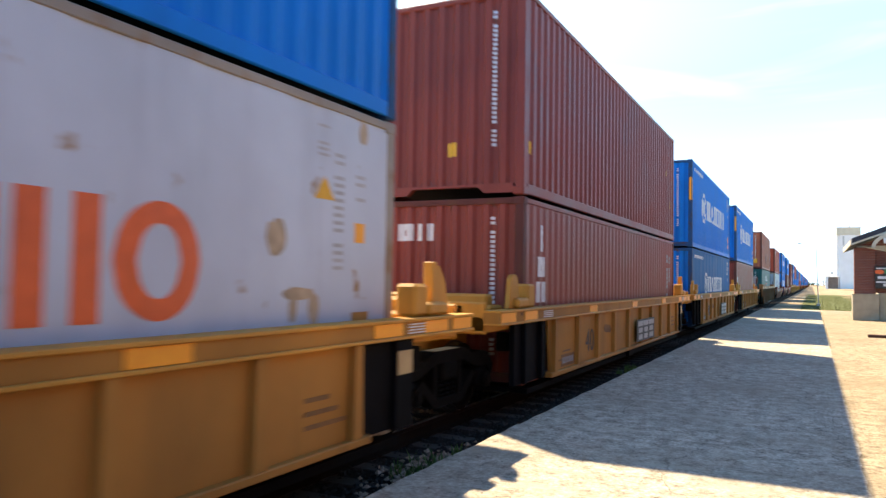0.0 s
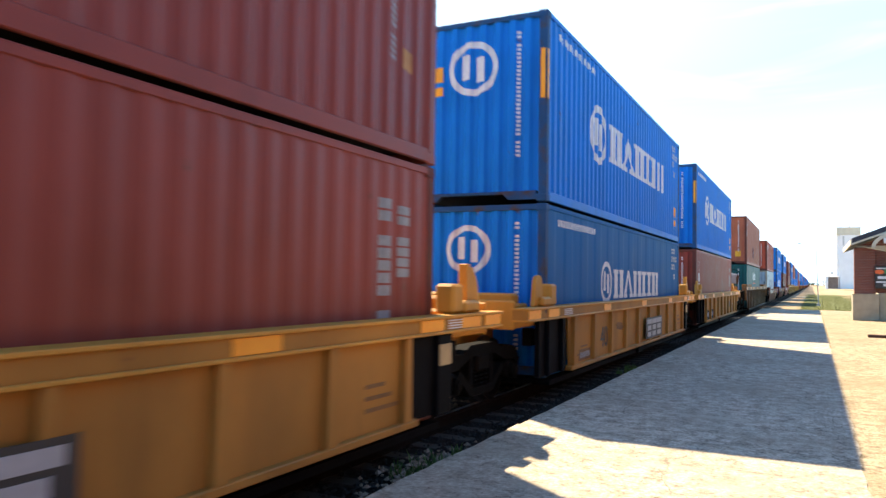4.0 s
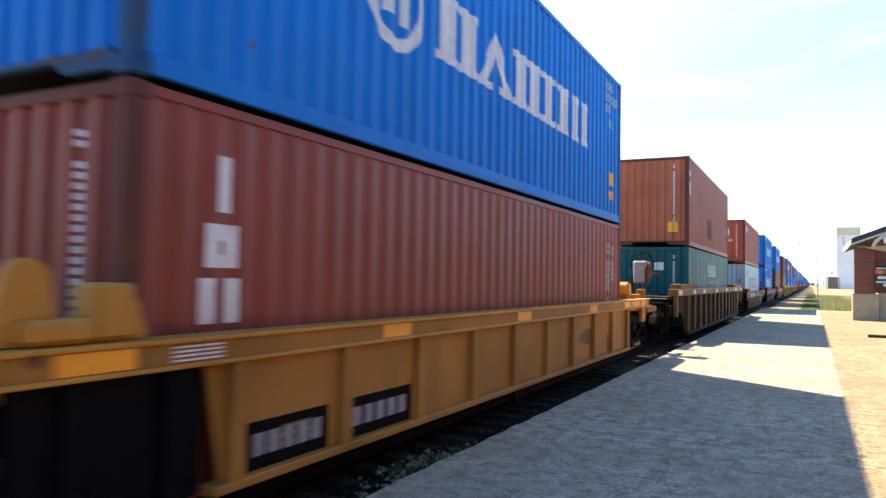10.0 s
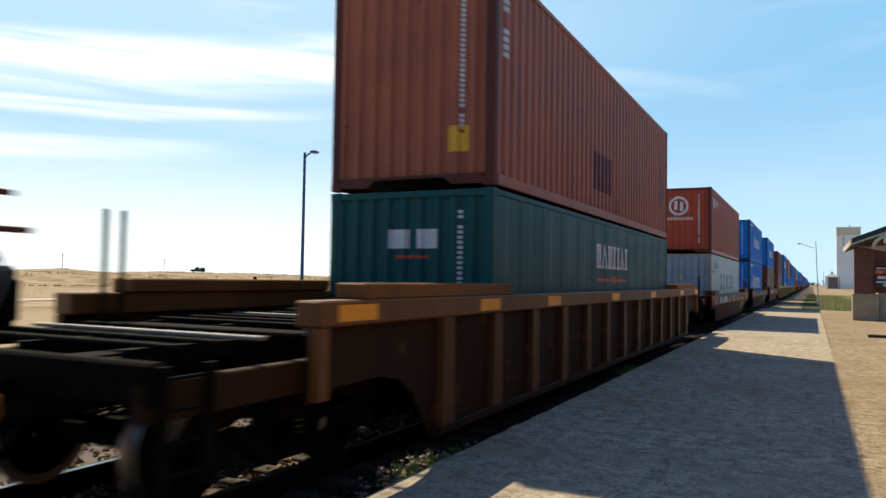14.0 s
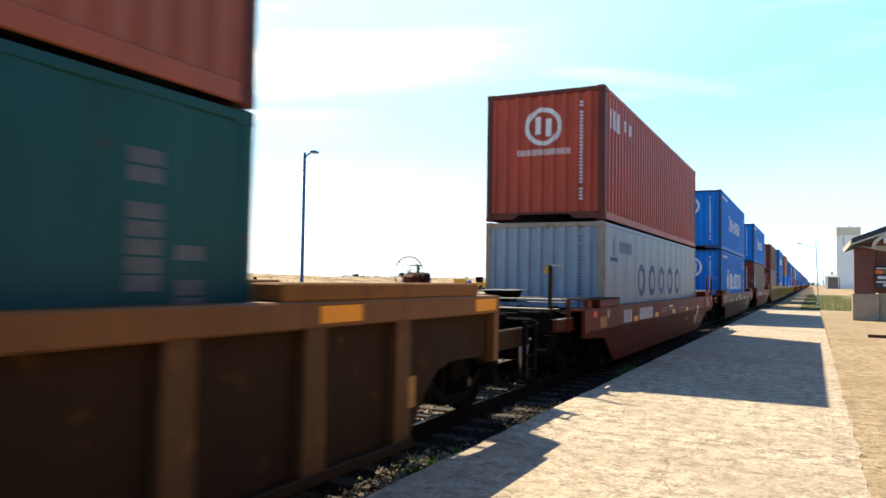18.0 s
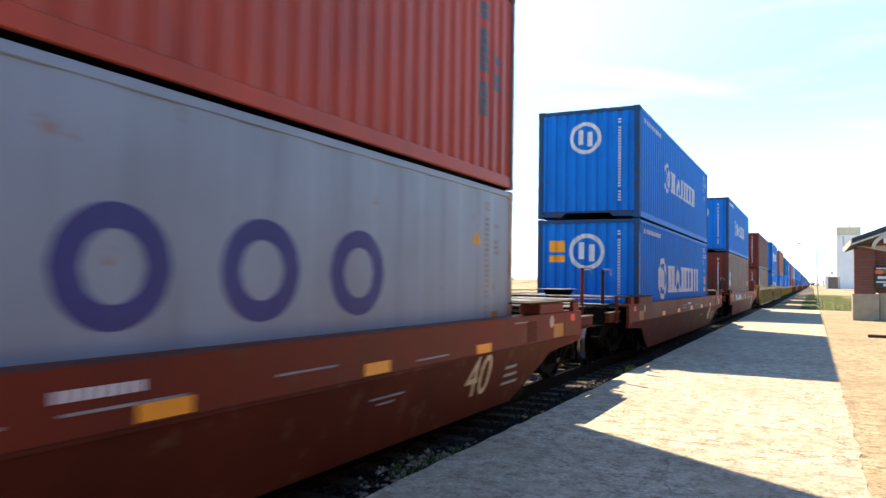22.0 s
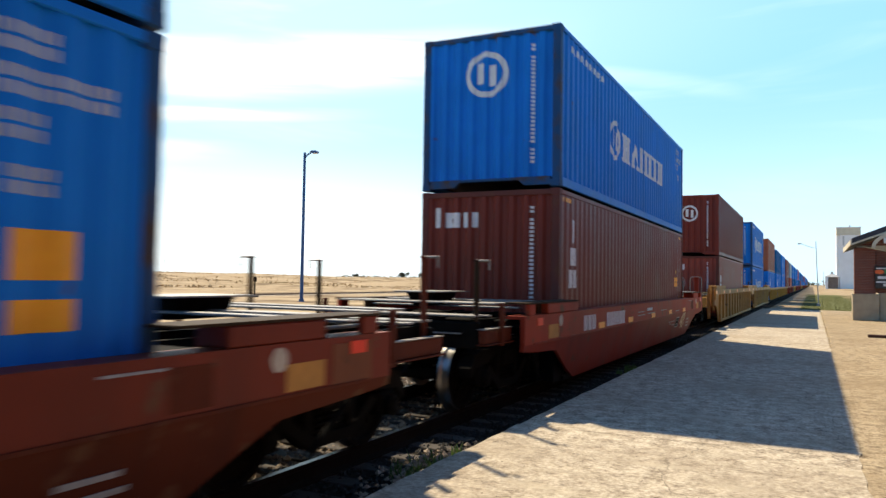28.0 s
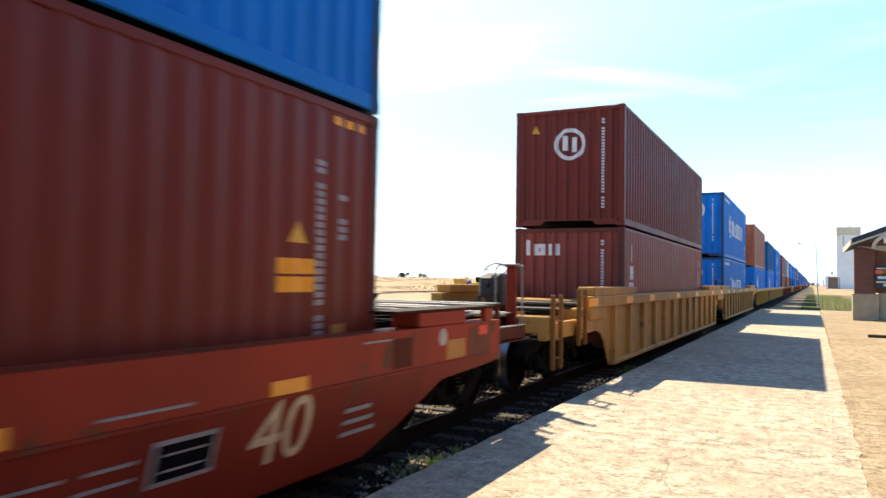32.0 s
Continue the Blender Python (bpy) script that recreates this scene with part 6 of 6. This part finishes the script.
def lamp_post(name, label, x, y, h, arm, r0, steel, drop=0.0, head_size=1.0):
    ob = tagged(new(name), label, "street lamp")
    ob.location = (x, y, -0.16)
    bm = bmesh.new()
    bmesh.ops.create_cone(bm, cap_ends=True, segments=12, radius1=r0, radius2=r0 * 0.7, depth=h, matrix=Matrix.Translation((0, 0, h / 2)))
    part("pole", bm, steel, ob)
    part("base_plate", boxes((-0.2, 0.2, -0.2, 0.2, 0, 0.03), (-0.14, 0.14, -0.14, 0.14, 0.03, 0.2, 0.02)), steel, ob)
    bm = bmesh.new()
    pts = [Vector((0, 0, h * 0.965 - drop * 0.7)), Vector((arm * 0.45, 0, h * 0.985 - drop * 0.62)), Vector((arm, 0, h - drop * 0.25))]
    for a, b2 in zip(pts, pts[1:]):
        rod(bm, a, b2, r0 * 0.45, 8)
    part("arm", bm, steel, ob)
    bm = bmesh.new()
    s = 1 if arm > 0 else -1
    hx, hz = arm, pts[-1].z
    extrude_xz(bm, [(hx + s * a * head_size, hz + c * head_size) for a, c in ((-0.1, -0.06), (0.5, -0.1), (0.52, 0.0), (0.3, 0.09), (-0.1, 0.06))], -0.14 * head_size, 0.14 * head_size)
    head = part("lamp_head", bm, steel, ob)
    part("lens", boxes((hx + s * 0.08 * head_size, hx + s * 0.44 * head_size, -0.1 * head_size, 0.1 * head_size, hz - 0.15 * head_size, hz - 0.09 * head_size, 0.01)), LENS, head)
    return ob


lamp_post("street_lamp", "tall dark steel lamp post on the open prairie", -32.6, 42.6, 10.7, 0.65, 0.13, STEEL)
grey_lamp = lamp_post("street_lamp", "slim grey lamp post with a long arm on the grass", 0.45, 70.5, 5.5, -1.15, 0.04, GREY_STEEL, 0.6, 0.5)
grey_lamp.rotation_euler = (0, radians(-2), 0)


def utility_pole(x, y, h):
    ob = tagged(new("utility_pole"), "distant weathered wooden utility pole", "utility pole", "poles across the prairie")
    ob.location = (x, y, hill(x, y))
    bm = bmesh.new()
    rod(bm, (0, 0, -0.3), (0, 0, h), 0.16, 8)
    part("pole", bm, WOOD, ob)
    for z in (h - 0.4, h - 1.5):
        part("crossarm", boxes((-1.2, 1.2, -0.08, 0.08, z - 0.08, z + 0.08)), WOOD, ob)


for x, y, h in ((-424, 309, 14.5), (-383, 353, 12.0)):
    utility_pole(x, y, h)


# ---- siding across the yard ----
RUSTY_RAIL = plain("rusty_rail", (0.17, 0.12, 0.085), 0.8, 0, 0.3, 5)
PALE_BED = plain("pale_track_bed", (0.48, 0.38, 0.26), 0.95, 0, 0.25, 3, 0.6)
siding = tagged(new("siding", mesh_of("siding", boxes((-47.2, -43.4, -80, 600, -0.3, -0.12)), PALE_BED)), "disused siding track on the prairie", "track", kind="structure")
for x in (-46.0, -44.5):
    part("rail", boxes((x - 0.035, x + 0.035, 36, 600, -0.12, 0.0)), RUSTY_RAIL, siding)
ob = tagged(new("switch_stand"), "small dark switch stand beside the siding", "switch stand")
ob.location = (-42.0, 48.5, -0.15)
part("base", boxes((-0.3, 0.3, -0.15, 0.15, 0, 0.12)), GRIME, ob)
bm = bmesh.new()
rod(bm, (0, 0, 0.1), (0, 0, 1.7), 0.05, 8)
part("shaft", bm, GRIME, ob)
part("target", boxes((-0.18, 0.18, -0.01, 0.01, 1.3, 1.65)), GRIME, ob)


# ---- grain elevator and bin ----
WHITEWASH = plain("whitewashed_concrete", (0.84, 0.84, 0.84), 0.85, 0, 0.06, 0.4, 0.1)
BIN_STEEL = plain("galvanised_bin_steel", (0.5, 0.5, 0.5), 0.5, 0.5, 0.15, 1.0, 0.1)
elevator = tagged(new("grain_elevator"), "tall white concrete grain elevator in the distance", "grain elevator")
elevator.location = (14.8, 390, -0.16)
part("tower", boxes((-3.6, 4.9, -6, 6, 0, 24.8, 0.1)), WHITEWASH, elevator)
part("side_tower", boxes((-4.9, -3.62, -5, 5, 0, 24.79, 0.05)), WHITEWASH, elevator)
part("headhouse", boxes((-4.9, 4.9, -6.2, 6.2, 24.8, 28.0, 0.1)), plain("pale_buff_paint", (0.62, 0.58, 0.46), 0.8, 0, 0.15, 0.6), elevator)
part("roof_slab", boxes((-5.1, 5.1, -6.4, 6.4, 28.0, 28.4)), WHITEWASH, elevator)
part("vent_stack", boxes((0.3, 1.0, -0.5, 0.5, 28.4, 29.6)), BIN_STEEL, elevator)
for z in (5.5, 8.2):
    part("window", boxes((3.4, 4.3, -6.05, -5.98, z, z + 1.5)), BLACK, elevator)
part("dark_recess", boxes((-2.4, -1.7, -6.06, -6.0, 19.8, 24.2)), BIN_STEEL, elevator)
shed = tagged(new("shed"), "small white shed with a brown door and vented roof", "shed")
shed.location = (8.0, 386, -0.16)
part("wall", boxes((-2.8, 2.8, -2.4, 2.4, 0, 5.5, 0.05)), WHITEWASH, shed)
part("door", boxes((-1.6, 2.5, -2.47, -2.4, 0.1, 5.3, 0.02)), plain("brown_shed_door", (0.2, 0.15, 0.12), 0.8, 0, 0.25, 1.0), shed, "tall brown sliding door")
bm = bmesh.new()
low = [bm.verts.new(p) for p in ((-3.1, -2.7, 5.5), (3.1, -2.7, 5.5), (3.1, 2.7, 5.5), (-3.1, 2.7, 5.5))]
top = [bm.verts.new(p) for p in ((-0.6, -0.5, 7.0), (0.6, -0.5, 7.0), (0.6, 0.5, 7.0), (-0.6, 0.5, 7.0))]
bm.faces.new(low[::-1]), bm.faces.new(top)
for i in range(4):
    bm.faces.new((low[i], low[(i + 1) % 4], top[(i + 1) % 4], top[i]))
part("roof", bm, BIN_STEEL, shed)
part("roof_vent", boxes((-0.5, 0.5, -0.5, 0.5, 7.0, 7.9, 0.05)), BIN_STEEL, shed)
mast = tagged(new("mast"), "thin pale mast beside the shed", "mast")
mast.location = (4.6, 386, -0.16)
bm = bmesh.new()
rod(bm, (0, 0, 0), (0, 0, 8.0), 0.12, 8)
part("pole", bm, BIN_STEEL, mast)


# ---- station pavilion ----
BRICK, nt, b = nodes_of("dark_red_brick")
tc = nt.nodes.new("ShaderNodeTexCoord")
mp = nt.nodes.new("ShaderNodeMapping")
mp.inputs["Rotation"].default_value = (radians(90), 0, 0)
bt = nt.nodes.new("ShaderNodeTexBrick")
bt.inputs["Scale"].default_value = 1.0
bt.inputs["Brick Width"].default_value, bt.inputs["Row Height"].default_value, bt.inputs["Mortar Size"].default_value = 0.215, 0.075, 0.006
bt.inputs["Color1"].default_value, bt.inputs["Color2"].default_value, bt.inputs["Mortar"].default_value = (0.2, 0.05, 0.03, 1), (0.14, 0.035, 0.025, 1), (0.25, 0.2, 0.16, 1)
nt.links.new(tc.outputs["Object"], mp.inputs[0])
nt.links.new(mp.outputs[0], bt.inputs["Vector"])
nt.links.new(bt.outputs["Color"], b.inputs["Base Color"])
b.inputs["Roughness"].default_value = 0.85
SHINGLE = plain("grey_shingles", (0.045, 0.045, 0.055), 0.85, 0, 0.35, 10, 0.6)
TRIM_PAINT = plain("cream_trim", (0.6, 0.53, 0.4), 0.7, 0, 0.15, 3, 0.1)
PLINTH = plain("stone_plinth", (0.4, 0.33, 0.23), 0.9, 0, 0.2, 3, 0.4)

station = tagged(new("station_shelter"), "brick station shelter on a stone base with grey hip roof", "building")
station.location = (1.95, 39.5, -0.012)
part("plinth", boxes((-0.28, 0.8, -0.04, 0.9, 0, 1.2, 0.02), (0.8, 6.2, 0.12, 0.5, 0, 1.3, 0.02), (6.2, 7.3, -0.04, 0.9, 0, 1.2, 0.02)), PLINTH, station)
part("plinth_cap", boxes((-0.3, 0.82, -0.06, 0.92, 1.2, 1.25, 0.01)), PLINTH, station)
for x0, x1, y0, y1 in ((-0.2, 0.66, 0.0, 0.6), (6.3, 7.16, 0.0, 0.6)):
    part("brick_pier", boxes((x0, x1, y0, y1, 1.25, 3.4, 0.008)), BRICK, station)
part("beam", boxes((-0.1, 7.06, 0.2, 0.6, 3.3, 3.5, 0.01), (0.1, 0.5, 0.2, 7.6, 3.3, 3.5, 0.01), (6.4, 6.8, 0.2, 7.6, 3.3, 3.5, 0.01)), TRIM_PAINT, station)
part("brick_wall", boxes((0.66, 6.3, 0.2, 0.45, 1.3, 3.3)), BRICK, station)
bm = bmesh.new()
extrude_xz(bm, [(-0.32, 3.5), (3.5, 4.98), (7.32, 3.5), (7.32, 3.8), (3.5, 5.36), (-0.32, 3.8)], -0.75, 8.5)
part("roof", bm, SHINGLE, station, "grey shingled gable roof")
bm = bmesh.new()
extrude_xz(bm, [(0.0, 3.5), (6.96, 3.5), (3.5, 4.95)], 0.15, 0.4)
part("gable_wall", bm, BRICK, station)
bm = bmesh.new()
extrude_xz(bm, [(-0.34, 3.48), (3.5, 4.96), (3.5, 5.04), (-0.34, 3.57)], -0.79, -0.753)
extrude_xz(bm, [(7.34, 3.48), (3.5, 4.96), (3.5, 5.04), (7.34, 3.57)], -0.79, -0.753)
part("barge_board", bm, TRIM_PAINT, station)
for x0, x1 in ((-0.38, -0.323), (7.323, 7.38)):
    part("fascia", boxes((x0, x1, -0.79, 8.5, 3.5, 3.74)), TRIM_PAINT, station)
bm = bmesh.new()
rod(bm, (0.1, -0.3, 3.46), (2.3, -0.3, 2.93), 0.03, 8)
rod(bm, (6.9, -0.3, 3.46), (4.7, -0.3, 2.93), 0.03, 8)
part("brace", bm, TRIM_PAINT, station)
bm = bmesh.new()
arch = [(0.45 + 1.15 * (1 - math.cos(a)), 3.36 + 0.75 * math.sin(a)) for a in (math.pi * i / 12 for i in range(13))]
inner = [(0.45 + 0.14 + (1.15 - 0.14) * (1 - math.cos(a)), 3.34 + 0.6 * math.sin(a)) for a in (math.pi * i / 12 for i in range(13))]
extrude_xz(bm, arch + inner[::-1], -0.95, -0.78)
part("arched_gable", bm, TRIM_PAINT, station)
part("gable_lamp", boxes((0.92, 1.2, -1.0, -0.84, 3.55, 3.8, 0.02)), LENS, station)
sign = tagged(new("sign_board"), "dark painted sign board with an orange and green motif", "sign")
sign.location = (2.6, 39.3, 1.52)
part("board", boxes((0, 2.2, 0, 0.05, 0, 0.98, 0.01)), MARK_BLACK, sign)
part("frame", boxes((-0.03, 2.23, 0.05, 0.08, -0.03, 1.01)), MARK_BLACK, sign)
bm = bmesh.new()
bmesh.ops.create_cone(bm, cap_ends=True, segments=20, radius1=0.17, radius2=0.17, depth=0.012, matrix=Matrix.Translation((0.15, -0.006, 0.74)) @ Matrix.Rotation(radians(90), 4, "X") @ Matrix.Diagonal((1.1, 0.6, 1, 1)))
part("motif", bm, MARK_ORANGE, sign)
part("leaf_motif", boxes((0.34, 0.6, -0.01, 0, 0.66, 0.86, 0.004)), plain("green_marking", (0.05, 0.2, 0.06), 0.5, 0, 0.1, 10, 0.05), sign)
for x0, x1, z0, z1 in ((0.02, 0.9, 0.88, 0.93), (0.08, 1.2, 0.42, 0.54), (0.02, 1.3, 0.24, 0.31), (0.3, 1.1, 0.08, 0.2)):
    part("writing_bar", boxes((x0, x1, -0.008, 0, z0, z1)), MARK_WHITE, sign)
bm = boxes((0, 1.9, -0.09, 0.09, 0, 0.1, 0.015))
plank = tagged(new("timber_kerb", mesh_of("timber_kerb", bm, plain("stained_timber", (0.06, 0.03, 0.022), 0.85, 0, 0.3, 8))), "dark stained timber kerb lying on the gravel", "kerb")
plank.location = (1.55, 26.9, -0.012)


# ---- far yard ----
DARK_BODY = plain("dark_truck_paint", (0.02, 0.02, 0.022), 0.4, 0, 0.2, 3, 0.05)
RUBBER = plain("tyre_rubber", (0.02, 0.02, 0.02), 0.85, 0, 0.2, 8)
TRACTOR_YELLOW = plain("machine_yellow", (0.6, 0.3, 0.02), 0.5, 0, 0.2, 3)
TANK_BLUE = plain("tank_blue", (0.03, 0.08, 0.4), 0.45, 0, 0.15, 3)


def road_wheel(parent, x, y, r, w):
    bm = bmesh.new()
    lathe(bm, [(-w, r * 0.5), (-w, r * 0.92), (-w * 0.7, r), (w * 0.7, r), (w, r * 0.92), (w, r * 0.5), (-w, r * 0.5)], "X", 20)
    tyre = part("wheel", bm, RUBBER, parent, at=(x, y, r))
    bm = bmesh.new()
    rod(bm, (-w * 0.8, 0, 0), (w * 0.8, 0, 0), r * 0.5, 14)
    part("rim", bm, GALV, tyre)


pickup = tagged(new("pickup_truck"), "dark pickup truck with a load driving along the distant ridge", "truck")
bm = bmesh.new()
extrude_yz(bm, [(-2.7, 0.35), (2.6, 0.35), (2.65, 0.95), (2.5, 1.15), (1.1, 1.22), (-2.7, 1.22)], -0.95, 0.95)
part("body", bm, DARK_BODY, pickup)
bm = bmesh.new()
extrude_yz(bm, [(-0.6, 1.22), (1.25, 1.22), (0.7, 1.95), (-0.45, 2.0)], -0.85, 0.85)
part("cab", bm, DARK_BODY, pickup)
for sx in (-1, 1):
    bm = bmesh.new()
    extrude_yz(bm, [(-0.4, 1.32), (1.0, 1.32), (0.62, 1.85), (-0.35, 1.88)], sx * 0.852, sx * 0.862)
    part("side_window", bm, BLACK, pickup)
    for wy in (-1.7, 1.7):
        road_wheel(pickup, sx * 0.82, wy, 0.4, 0.14)
part("load", boxes((-0.85, 0.85, -2.5, -0.75, 1.23, 1.85, 0.12)), GRIME, pickup)
part("bumper", boxes((-0.95, 0.95, 2.66, 2.76, 0.5, 0.75, 0.03)), GALV, pickup)


def ridge_pose(t):
    """Where the pickup is on the crest track at t seconds."""
    def spot(s):
        a = radians(34.8 + 0.757 * s - 0.0021 * s * s)
        return Vector((-297 * math.sin(a), 297 * math.cos(a), 0))
    p, q = spot(t), spot(t + 0.5)
    return pose(p.x, p.y, hill(p.x, p.y) + 0.02, 0, 0, math.degrees(math.atan2(-(q.x - p.x), q.y - p.y)))


def yard_spot(bearing, d):
    return (-d * math.sin(radians(bearing)), d * math.cos(radians(bearing)))


wagon = tagged(new("farm_wagon"), "small yellow farm wagon parked on the prairie", "wagon")
x, y = yard_spot(25.25, 120)
wagon.location = (x, y, hill(x, y))
bm = bmesh.new()
extrude_xz(bm, [(-0.75, 1.9), (-0.45, 0.7), (0.45, 0.7), (0.75, 1.9)], -1.1, 1.1)
part("hopper", bm, TRACTOR_YELLOW, wagon)
part("chassis", boxes((-0.5, 0.5, -1.3, 1.3, 0.5, 0.68)), GRIME, wagon)
for sx in (-0.6, 0.6):
    for wy in (-0.8, 0.8):
        road_wheel(wagon, sx, wy, 0.35, 0.1)
tank = tagged(new("water_tank"), "blue cylindrical tank on a skid", "tank")
x, y = yard_spot(24.62, 122)
tank.location = (x, y, hill(x, y))
bm = bmesh.new()
lathe(bm, [(0.25, 0.01), (0.25, 0.55), (1.5, 0.55), (1.75, 0.3), (1.75, 0.01)], "Z", 24)
part("shell", bm, TANK_BLUE, tank)
part("skid", boxes((-0.6, 0.6, -0.6, 0.6, 0.0, 0.24)), GRIME, tank)
loader = tagged(new("loader"), "ochre wheel loader parked on the prairie", "loader")
x, y = yard_spot(23.8, 118)
loader.location = (x, y, hill(x, y))
part("body", boxes((-1.1, 1.1, -0.7, 0.7, 0.6, 1.45, 0.1)), TRACTOR_YELLOW, loader)
part("cab", boxes((-0.35, 0.5, -0.55, 0.55, 1.45, 2.25, 0.06)), BLACK, loader)
part("roof", boxes((-0.45, 0.6, -0.65, 0.65, 2.25, 2.33, 0.02)), TRACTOR_YELLOW, loader)
for sx in (-0.7, 0.7):
    for wy in (-0.75, 0.75):
        road_wheel(loader, sx * 0.95, wy, 0.5, 0.16)


# ---- movement ----
def motions():
    times = [i * 2.0 for i in range(17)]
    for thing, y, z in TRAIN:
        walk(thing, [(t, pose(TRACK_X, y - travelled(t), z)) for t in times])
    walk(pickup, [(t, ridge_pose(t)) for t in times])
    spins = [i * 4 / 30 for i in range(241)]
    for thing, y, z in TRAIN:
        if thing.name.startswith("well_car") and y < 175:
            for w in thing.children_recursive:
                if w.name.startswith("wheelset"):
                    at = w.location.copy()
                    walk(w, [(t, Matrix.Translation(at) @ Matrix.Rotation(travelled(t) / WHEEL_R, 4, "X")) for t in spins])


motions()
